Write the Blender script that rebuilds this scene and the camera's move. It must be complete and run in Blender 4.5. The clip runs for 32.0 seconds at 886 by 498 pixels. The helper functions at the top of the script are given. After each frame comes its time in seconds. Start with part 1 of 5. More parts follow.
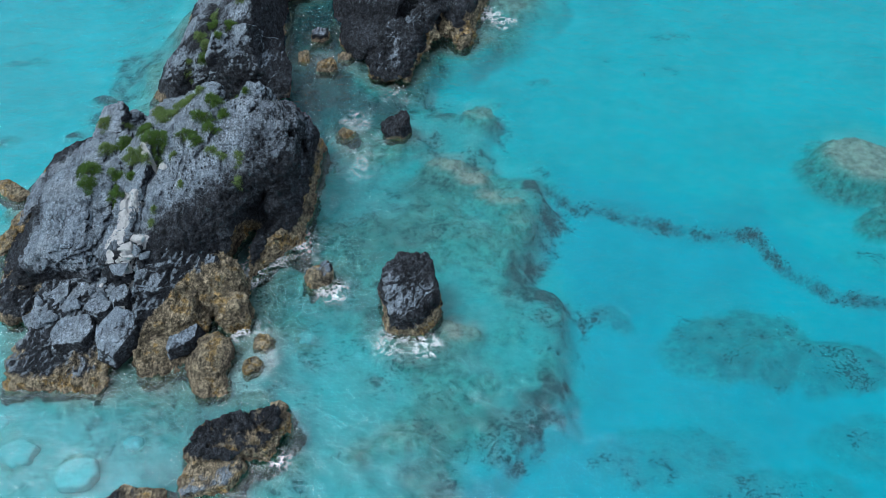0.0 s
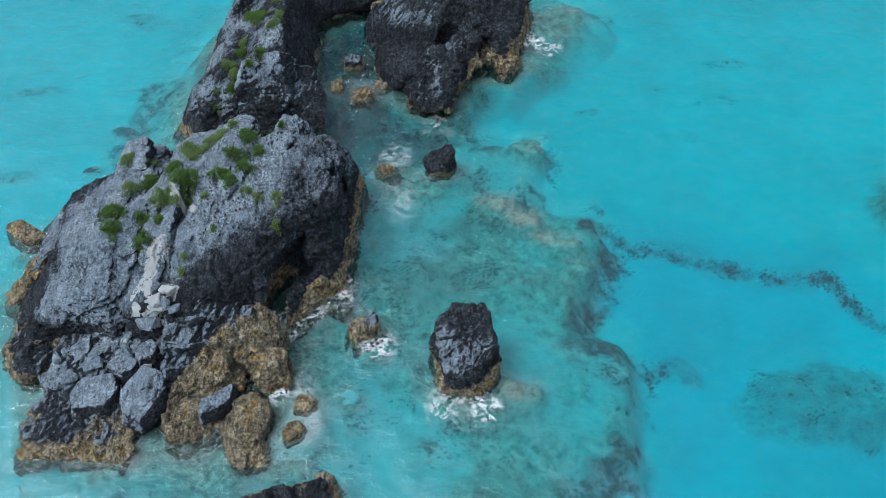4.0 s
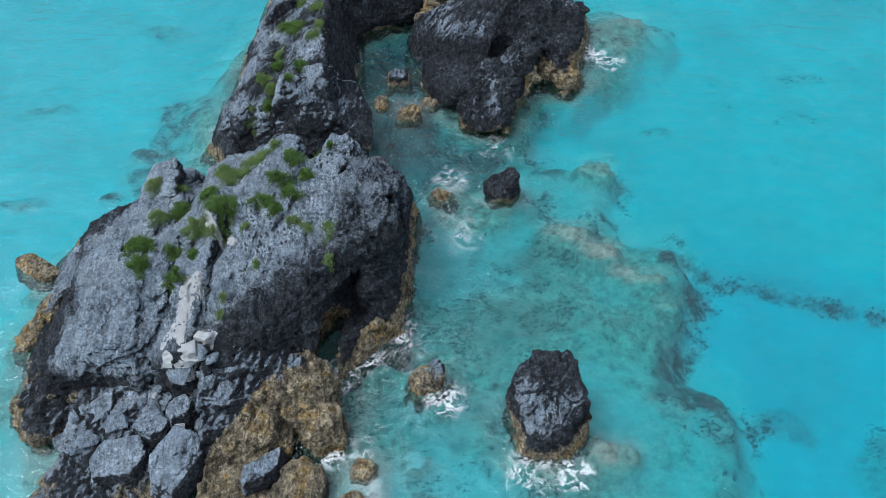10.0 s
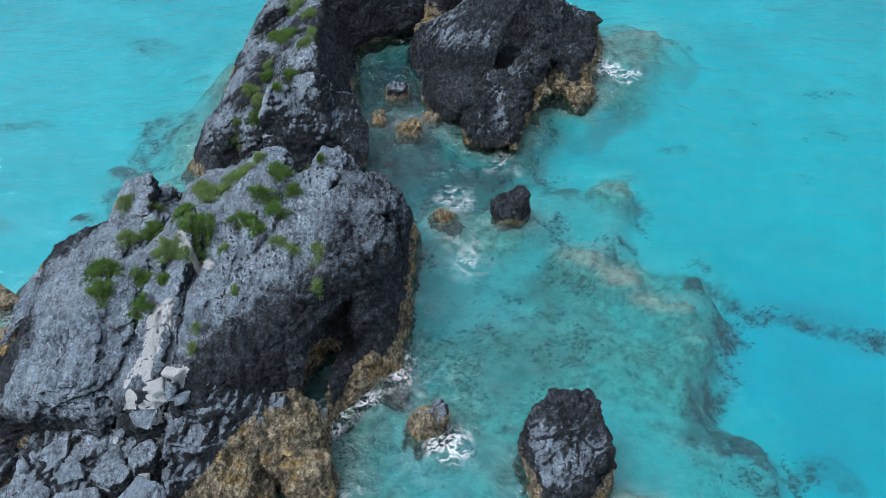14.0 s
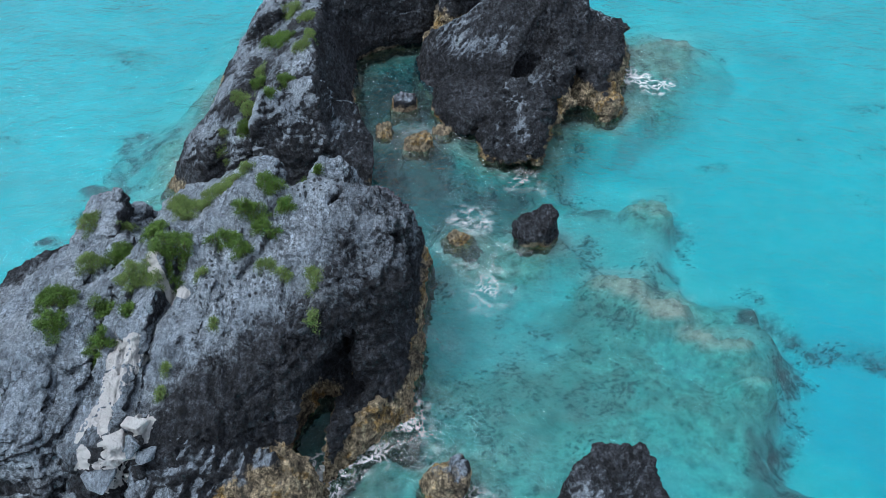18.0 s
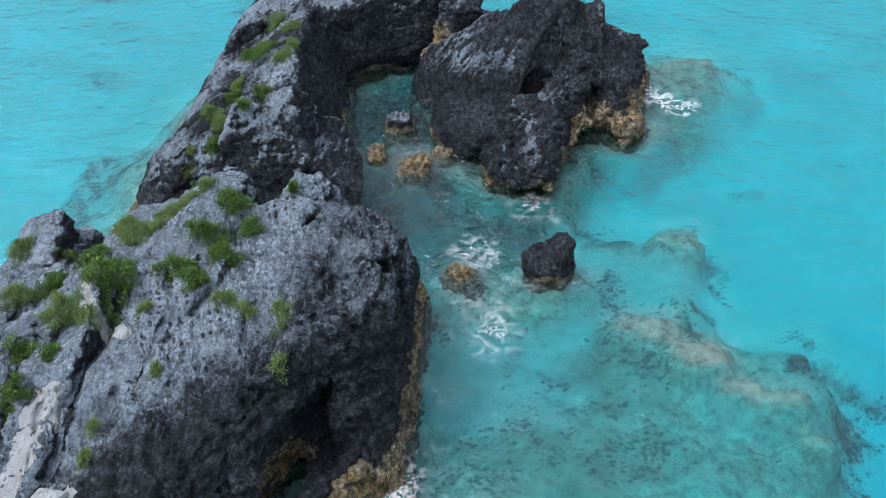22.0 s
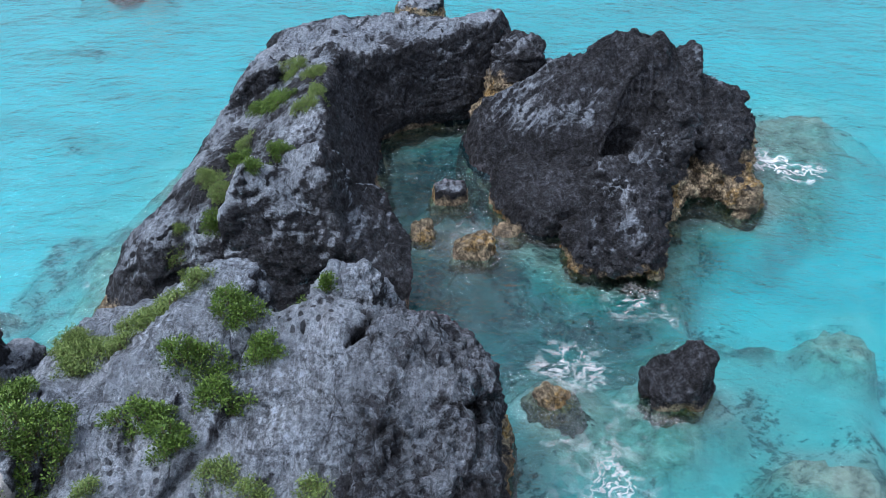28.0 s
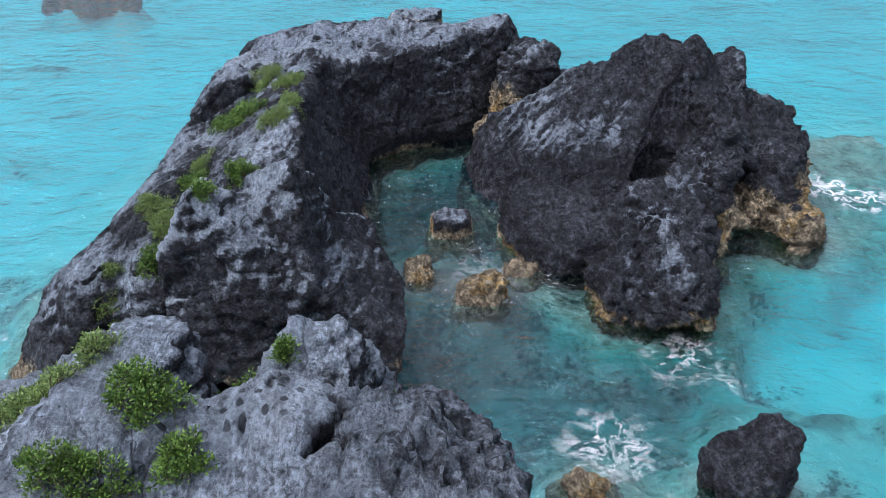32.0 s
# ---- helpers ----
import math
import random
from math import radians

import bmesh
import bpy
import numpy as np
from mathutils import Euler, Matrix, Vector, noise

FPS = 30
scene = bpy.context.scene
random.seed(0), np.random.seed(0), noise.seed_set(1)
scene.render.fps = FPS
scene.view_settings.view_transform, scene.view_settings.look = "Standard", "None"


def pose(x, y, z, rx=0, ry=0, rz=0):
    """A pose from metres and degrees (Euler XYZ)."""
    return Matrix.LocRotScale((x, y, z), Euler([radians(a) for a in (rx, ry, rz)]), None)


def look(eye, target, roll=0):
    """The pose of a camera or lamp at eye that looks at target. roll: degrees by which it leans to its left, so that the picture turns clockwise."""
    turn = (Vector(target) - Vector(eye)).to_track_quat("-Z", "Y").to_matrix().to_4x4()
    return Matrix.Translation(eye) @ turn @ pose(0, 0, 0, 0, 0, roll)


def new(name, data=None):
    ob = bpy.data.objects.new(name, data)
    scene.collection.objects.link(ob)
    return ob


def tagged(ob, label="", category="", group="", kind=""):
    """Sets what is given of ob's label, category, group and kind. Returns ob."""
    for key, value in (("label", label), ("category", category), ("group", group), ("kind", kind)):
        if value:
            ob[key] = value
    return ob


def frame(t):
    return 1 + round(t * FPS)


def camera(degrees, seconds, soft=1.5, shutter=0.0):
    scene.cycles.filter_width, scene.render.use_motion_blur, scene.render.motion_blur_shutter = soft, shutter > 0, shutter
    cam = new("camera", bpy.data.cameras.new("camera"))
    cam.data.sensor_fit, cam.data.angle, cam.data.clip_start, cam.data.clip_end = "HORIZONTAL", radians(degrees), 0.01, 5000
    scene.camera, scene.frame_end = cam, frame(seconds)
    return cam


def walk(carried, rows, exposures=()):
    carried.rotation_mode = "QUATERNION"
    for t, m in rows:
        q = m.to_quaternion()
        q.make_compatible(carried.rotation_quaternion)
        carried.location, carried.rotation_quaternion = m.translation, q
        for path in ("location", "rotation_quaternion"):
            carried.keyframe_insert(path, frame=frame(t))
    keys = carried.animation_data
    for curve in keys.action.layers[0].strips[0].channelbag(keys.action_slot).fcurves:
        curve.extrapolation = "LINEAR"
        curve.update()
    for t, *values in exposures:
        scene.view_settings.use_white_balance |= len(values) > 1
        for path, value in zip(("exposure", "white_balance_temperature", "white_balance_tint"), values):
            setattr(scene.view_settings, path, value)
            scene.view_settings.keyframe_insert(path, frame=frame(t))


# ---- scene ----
cam = camera(55.3, 32.0, soft=0.5)
METRES, EYE, TILT, LEAN, TURN = 40.0, 36.9, -50.2, 0.0, 0.0
ROWS = [
    (0.0, 0.0, 0.0, 0.0, 0.0, 0.0, -0.0),
    (0.5, -0.0104, 0.0135, 0.0054, -0.01, 0.11, -0.01),
    (1.0, -0.0224, 0.029, 0.0096, -0.01, 0.32, 0.03),
    (1.5, -0.0319, 0.0414, 0.0145, -0.01, 0.4, 0.01),
    (2.0, -0.0426, 0.0561, 0.0191, -0.03, 0.59, 0.02),
    (2.5, -0.0506, 0.0675, 0.0237, -0.03, 0.72, 0.03),
    (3.0, -0.0586, 0.0799, 0.0295, -0.04, 0.91, 0.06),
    (3.5, -0.0652, 0.0903, 0.0345, -0.05, 1.06, 0.05),
    (5.5, -0.0938, 0.1375, 0.0508, -0.13, 1.71, 0.04),
    (6.0, -0.1008, 0.1505, 0.053, -0.14, 1.78, 0.01),
    (6.5, -0.1067, 0.1616, 0.0536, -0.14, 1.88, 0.03),
    (7.0, -0.1135, 0.1735, 0.0544, -0.16, 1.97, 0.03),
    (7.5, -0.1195, 0.1837, 0.0551, -0.16, 2.04, 0.04),
    (8.0, -0.1267, 0.1953, 0.0558, -0.19, 2.16, 0.05),
    (8.5, -0.134, 0.2052, 0.0563, -0.22, 2.28, 0.06),
    (9.0, -0.1416, 0.2166, 0.0567, -0.21, 2.48, 0.09),
    (9.5, -0.1477, 0.2269, 0.057, -0.15, 2.66, 0.11),
    (10.0, -0.1545, 0.2389, 0.0576, -0.1, 2.86, 0.13),
    (10.5, -0.1585, 0.25, 0.057, -0.08, 3.04, 0.14),
    (11.0, -0.1611, 0.2619, 0.0566, -0.08, 3.25, 0.13),
    (11.5, -0.1624, 0.2747, 0.0569, -0.09, 3.49, 0.13),
    (12.0, -0.1625, 0.2874, 0.0579, -0.09, 3.73, 0.13),
    (12.5, -0.1608, 0.3008, 0.0581, -0.07, 4.03, 0.12),
    (13.0, -0.1599, 0.3144, 0.0578, -0.1, 4.34, 0.11),
    (13.5, -0.159, 0.3277, 0.0578, -0.11, 4.62, 0.05),
    (14.0, -0.1579, 0.3417, 0.0569, -0.12, 4.95, 0.06),
    (14.5, -0.1578, 0.3555, 0.0567, -0.13, 5.25, 0.06),
    (16.5, -0.1714, 0.4206, 0.0589, -0.28, 6.54, 0.11),
    (17.0, -0.1737, 0.4384, 0.0588, -0.25, 6.83, 0.12),
    (17.5, -0.1744, 0.4551, 0.0584, -0.19, 7.14, 0.11),
    (18.0, -0.1742, 0.4716, 0.0587, -0.16, 7.45, 0.07),
    (18.5, -0.173, 0.4894, 0.0576, -0.08, 7.88, 0.08),
    (19.0, -0.1713, 0.5066, 0.0569, -0.05, 8.27, 0.0),
    (19.5, -0.1682, 0.523, 0.0561, 0.0, 8.67, -0.02),
    (20.0, -0.1658, 0.5371, 0.0573, 0.04, 9.02, -0.04),
    (20.5, -0.1655, 0.551, 0.0585, 0.05, 9.43, -0.04),
    (21.0, -0.1662, 0.5648, 0.0599, -0.0, 9.85, -0.04),
    (21.5, -0.167, 0.5783, 0.0618, -0.03, 10.23, -0.07),
    (22.0, -0.1705, 0.593, 0.0633, -0.02, 10.66, -0.08),
    (22.5, -0.1772, 0.6085, 0.0652, -0.01, 11.08, -0.1),
    (23.0, -0.1856, 0.6246, 0.067, 0.03, 11.54, -0.11),
    (23.5, -0.1934, 0.641, 0.0687, 0.03, 11.99, -0.11),
    (24.0, -0.1994, 0.6582, 0.0723, 0.04, 12.42, -0.12),
    (24.5, -0.2042, 0.6754, 0.0762, 0.04, 12.88, -0.1),
    (25.0, -0.2087, 0.6953, 0.0815, 0.06, 13.38, -0.08),
    (25.5, -0.2119, 0.7129, 0.087, 0.05, 13.83, -0.05),
    (27.5, -0.2221, 0.7829, 0.1192, 0.17, 15.66, 0.02),
    (28.0, -0.2243, 0.8, 0.1266, 0.18, 15.97, 0.09),
    (28.5, -0.2252, 0.8143, 0.132, 0.16, 16.22, 0.13),
    (29.0, -0.2264, 0.83, 0.1371, 0.07, 16.52, 0.19),
    (29.5, -0.2266, 0.8432, 0.1414, 0.06, 16.74, 0.2),
    (30.0, -0.2276, 0.8576, 0.1469, 0.07, 17.0, 0.22),
    (30.5, -0.2288, 0.8707, 0.1517, 0.05, 17.23, 0.26),
    (31.0, -0.2295, 0.8857, 0.1575, 0.03, 17.5, 0.26),
    (31.5, -0.2295, 0.8993, 0.1625, -0.01, 17.74, 0.27),
    (32.0, -0.2279, 0.9143, 0.1679, -0.08, 18.05, 0.28),
]
walk(cam, [(t, pose(0, 0, EYE, TILT, LEAN, TURN) @ pose(METRES * x, METRES * y, METRES * z, 90 + pitch, roll, yaw)) for t, x, y, z, yaw, pitch, roll in ROWS],
     exposures=[(0.0, -0.20, 5540, 2), (10.0, -0.07, 5620, 5), (23.0, 0.13, 5740, 9), (32.0, 0.29, 5840, 17)])

# ---- world, sun, exposure ----
SUN_ELEVATION, SUN_ROTATION = 62.0, 250.0
world = bpy.data.worlds.new("overcast_sky")
scene.world = world
world.use_nodes = True
wn, wl = world.node_tree.nodes, world.node_tree.links
sky = wn.new("ShaderNodeTexSky")
sky.sky_type, sky.sun_disc = "NISHITA", False
sky.sun_elevation, sky.sun_rotation = radians(SUN_ELEVATION), radians(SUN_ROTATION)
sky.air_density, sky.dust_density, sky.ozone_density = 1.0, 5.0, 1.0
veil = wn.new("ShaderNodeHueSaturation")  # cloud veil greys the sky
veil.inputs["Saturation"].default_value = 0.36
wl.new(sky.outputs[0], veil.inputs["Color"])
wl.new(veil.outputs[0], wn["Background"].inputs[0])
wn["Background"].inputs[1].default_value = 0.25
sun = new("sun", bpy.data.lights.new("sun", "SUN"))
sun.data.energy, sun.data.angle, sun.data.color = 0.85, radians(14), (1.0, 0.98, 0.95)
_e, _r = radians(SUN_ELEVATION), radians(SUN_ROTATION)
sun.matrix_world = look((math.sin(_r) * math.cos(_e) * 90, math.cos(_r) * math.cos(_e) * 90, math.sin(_e) * 90), (0, 0, 0))


# ---- numeric noise ----
def hash3(ix, iy, iz, seed):
    n = (ix * 73856093) ^ (iy * 19349663) ^ (iz * 83492791) ^ (seed * 2654435761 & 0x7FFFFFFF)
    n = (n ^ (n >> 13)) * 1274126177 & 0x7FFFFFFF
    n = (n ^ (n >> 16)) * 668265263 & 0x7FFFFFFF
    return ((n ^ (n >> 15)) & 0xFFFFFF) / 16777215.0


def vnoise(p, seed=0):
    """Smooth value noise of N x 3 places, -1 to 1."""
    f = np.floor(p)
    i = f.astype(np.int64)
    w = p - f
    w = w * w * w * (w * (w * 6 - 15) + 10)
    out = 0
    for dx in (0, 1):
        for dy in (0, 1):
            for dz in (0, 1):
                k = (w[:, 0] if dx else 1 - w[:, 0]) * (w[:, 1] if dy else 1 - w[:, 1]) * (w[:, 2] if dz else 1 - w[:, 2])
                out = out + k * hash3(i[:, 0] + dx, i[:, 1] + dy, i[:, 2] + dz, seed)
    return out * 2 - 1


def fbm(p, octaves=4, seed=0, gain=0.5):
    out, a, s = 0, 1.0, 0.0
    for o in range(octaves):
        out = out + a * vnoise(p * 2.03 ** o + 17.3 * o, seed + o)
        s += a
        a *= gain
    return out / s


def ridged(p, octaves=4, seed=0, gain=0.5):
    out, a, s = 0, 1.0, 0.0
    for o in range(octaves):
        out = out + a * (1 - 2 * np.abs(vnoise(p * 2.07 ** o + 9.1 * o, seed + o)))
        s += a
        a *= gain
    return out / s


def cells(p, seed=0):
    """Distances to the nearest and second nearest cell centre, and the nearest cell's number, 0 to 1."""
    i = np.floor(p).astype(np.int64)
    d1, d2, own = np.full(len(p), 9.0), np.full(len(p), 9.0), np.zeros(len(p))
    for dx in (-1, 0, 1):
        for dy in (-1, 0, 1):
            for dz in (-1, 0, 1):
                c = i + np.array((dx, dy, dz))
                q = np.stack([c[:, k] + hash3(c[:, 0], c[:, 1], c[:, 2], seed + 31 * k) for k in range(3)], 1)
                d = np.linalg.norm(p - q, axis=1)
                own = np.where(d < d1, hash3(c[:, 0], c[:, 1], c[:, 2], seed + 7), own)
                d2 = np.where(d < d1, d1, np.minimum(d2, d))
                d1 = np.minimum(d1, d)
    return d1, d2, own


def step(a, b, x):
    x = np.clip((x - a) / (b - a), 0, 1)
    return x * x * (3 - 2 * x)


# ---- solid shapes as distance fields ----
def smin(a, b, k):
    h = np.clip(0.5 + 0.5 * (b - a) / k, 0, 1)
    return b + (a - b) * h - k * h * (1 - h)


def smax(a, b, k):
    return -smin(-a, -b, k)


def lump(p, centre, radii, turn=(0, 0, 0), power=2.6):
    """A rounded block."""
    m = np.array(Euler([radians(a) for a in turn]).to_matrix())
    q = np.abs((p - np.array(centre)) @ m) / np.array(radii)
    return ((q ** power).sum(1) ** (1 / power) - 1) * min(radii)


def hull(p, planes, k=0.35):
    """A block cut by planes (place and outward direction), with edges rounded by k."""
    out = None
    for x, y, z, a, b, c in planes:
        n = np.array((a, b, c), float)
        d = (p - np.array((x, y, z))) @ (n / np.linalg.norm(n))
        out = d if out is None else smax(out, d, k)
    return out


def surface(field, low, high, size):
    """Vertices and quads of the zero surface of a field in a box (surface nets)."""
    low, high = np.array(low, float), np.array(high, float)
    n = np.ceil((high - low) / size).astype(int) + 1
    ax = [low[k] + size * np.arange(n[k]) for k in range(3)]
    m = 4
    nc = -(-n // m)
    cen = [low[k] + size * (m * np.arange(nc[k]) + (m - 1) / 2) for k in range(3)]
    coarse = field(np.stack(np.meshgrid(*cen, indexing="ij"), -1).reshape(-1, 3)).reshape(nc)
    v = np.repeat(np.repeat(np.repeat(coarse, m, 0), m, 1), m, 2)[:n[0], :n[1], :n[2]].copy()
    near = np.argwhere(np.abs(v) < size * m * 1.9)
    v[tuple(near.T)] = np.concatenate([field(low + size * c) for c in np.array_split(near, max(1, len(near) // 200000))])
    s = v < 0
    c = [s[dx:n[0] - 1 + dx, dy:n[1] - 1 + dy, dz:n[2] - 1 + dz] for dx in (0, 1) for dy in (0, 1) for dz in (0, 1)]
    tot = np.sum(c, 0)
    cell = np.argwhere((tot > 0) & (tot < 8))
    ids = -np.ones(n - 1, int)
    ids[tuple(cell.T)] = np.arange(len(cell))
    acc, cnt = np.zeros((len(cell), 3)), np.zeros(len(cell))
    corners = np.array([(dx, dy, dz) for dx in (0, 1) for dy in (0, 1) for dz in (0, 1)])
    for i in range(8):
        for j in range(i + 1, 8):
            if np.abs(corners[i] - corners[j]).sum() != 1:
                continue
            va, vb = v[tuple((cell + corners[i]).T)], v[tuple((cell + corners[j]).T)]
            cross = (va < 0) != (vb < 0)
            t = np.where(cross, va / np.where(cross, va - vb, 1), 0)[:, None]
            acc += np.where(cross[:, None], corners[i] + t * (corners[j] - corners[i]), 0)
            cnt += cross
    verts = low + size * (cell + acc / cnt[:, None])
    quads = []
    for k in range(3):
        a, b = (k + 1) % 3, (k + 2) % 3
        e = np.zeros(3, int)
        e[k] = 1
        s0 = s[tuple(slice(0, n[q] - (q == k)) for q in range(3))]
        s1 = s[tuple(slice((q == k) * 1, n[q]) for q in range(3))]
        edge = np.argwhere(s0 != s1)
        edge = edge[(edge[:, a] > 0) & (edge[:, b] > 0) & (edge[:, a] < n[a] - 1) & (edge[:, b] < n[b] - 1)]
        ua, ub = np.zeros(3, int), np.zeros(3, int)
        ua[a], ub[b] = 1, 1
        q = np.stack([ids[tuple((edge - ua - ub).T)], ids[tuple((edge - ub).T)], ids[tuple(edge.T)], ids[tuple((edge - ua).T)]], 1)
        flip = ~s0[tuple(edge.T)]
        q[flip] = q[flip][:, ::-1]
        quads.append(q)
    quads = np.concatenate(quads)
    return verts, quads[(quads >= 0).all(1)]


def normals_of(verts, quads):
    fn = np.cross(verts[quads[:, 2]] - verts[quads[:, 0]], verts[quads[:, 3]] - verts[quads[:, 1]])
    vn = np.zeros_like(verts)
    for k in range(4):
        for c in range(3):
            vn[:, c] += np.bincount(quads[:, k], fn[:, c], len(verts))
    return vn / np.maximum(np.linalg.norm(vn, axis=1), 1e-9)[:, None]


def quad_mesh(name, verts, quads, smooth=True, **layers):
    me = bpy.data.meshes.new(name)
    me.vertices.add(len(verts))
    me.vertices.foreach_set("co", np.ascontiguousarray(verts, np.float32).ravel())
    me.loops.add(quads.size)
    me.loops.foreach_set("vertex_index", np.ascontiguousarray(quads, np.int32).ravel())
    me.polygons.add(len(quads))
    w = quads.shape[1]
    me.polygons.foreach_set("loop_start", np.arange(0, quads.size, w, dtype=np.int32))
    me.update(calc_edges=True)
    me.polygons.foreach_set("use_smooth", np.full(len(quads), smooth))
    for key, val in layers.items():
        me.attributes.new(key, "FLOAT", "POINT").data.foreach_set("value", np.ascontiguousarray(val, np.float32))
    return me


def polygon_distance(xy, poly):
    """Signed distance to a closed outline in plan, negative inside."""
    poly = np.array(poly, float)
    d, inside = np.full(len(xy), 1e9), np.zeros(len(xy), bool)
    for a, b in zip(poly, np.roll(poly, -1, 0)):
        e = b - a
        t = np.clip(((xy - a) @ e) / (e @ e), 0, 1)
        d = np.minimum(d, np.linalg.norm(xy - a - t[:, None] * e, axis=1))
        up = (a[1] > xy[:, 1]) != (b[1] > xy[:, 1])
        x = a[0] + (xy[:, 1] - a[1]) * e[0] / (e[1] if abs(e[1]) > 1e-9 else 1e-9)
        inside ^= up & (xy[:, 0] < x)
    return np.where(inside, -d, d)


def line_distance(xy, line):
    d = np.full(len(xy), 1e9)
    line = np.array(line, float)
    for a, b in zip(line[:-1], line[1:]):
        e = b - a
        t = np.clip(((xy - a) @ e) / (e @ e), 0, 1)
        d = np.minimum(d, np.linalg.norm(xy - a - t[:, None] * e, axis=1))
    return d


# ---- materials ----
def material(name):
    m = bpy.data.materials.new(name)
    m.use_nodes = True
    nt = m.node_tree
    return m, nt.nodes, nt.links, nt.nodes["Principled BSDF"]


def node(nodes, kind, **values):
    n = nodes.new(kind)
    for key, val in values.items():
        n.inputs[key.replace("_", " ")].default_value = val
    return n


def ramp(nodes, links, source, stops):
    r = nodes.new("ShaderNodeValToRGB")
    el = r.color_ramp.elements
    while len(el) < len(stops):
        el.new(0.5)
    for e, (p, c) in zip(el, stops):
        e.position, e.color = p, (*c, 1) if isinstance(c, tuple) else (c, c, c, 1)
    links.new(source, r.inputs[0])
    return r.outputs[0]


def mix(nodes, links, factor, a, b, how="MIX"):
    m = nodes.new("ShaderNodeMix")
    m.data_type, m.blend_type = "RGBA", how
    for sock, val in ((m.inputs[0], factor), (m.inputs[6], a), (m.inputs[7], b)):
        if isinstance(val, bpy.types.NodeSocket):
            links.new(val, sock)
        else:
            sock.default_value = (*val, 1) if isinstance(val, tuple) else val
    return m.outputs[2]


def maths(nodes, links, how, a, b=0.0, c=0.0):
    m = nodes.new("ShaderNodeMath")
    m.operation = how
    for sock, val in zip(m.inputs, (a, b, c)):
        if isinstance(val, bpy.types.NodeSocket):
            links.new(val, sock)
        else:
            sock.default_value = val
    return m.outputs[0]


def attribute(nodes, name):
    a = nodes.new("ShaderNodeAttribute")
    a.attribute_name = name
    return a.outputs["Fac"]


def noise_of(nodes, links, scale, detail=6.0, rough=0.6, where=None, lac=2.0):
    n = node(nodes, "ShaderNodeTexNoise", Scale=scale, Detail=detail, Roughness=rough, Lacunarity=lac)
    if where is not None:
        links.new(where, n.inputs["Vector"])
    return n.outputs[0]


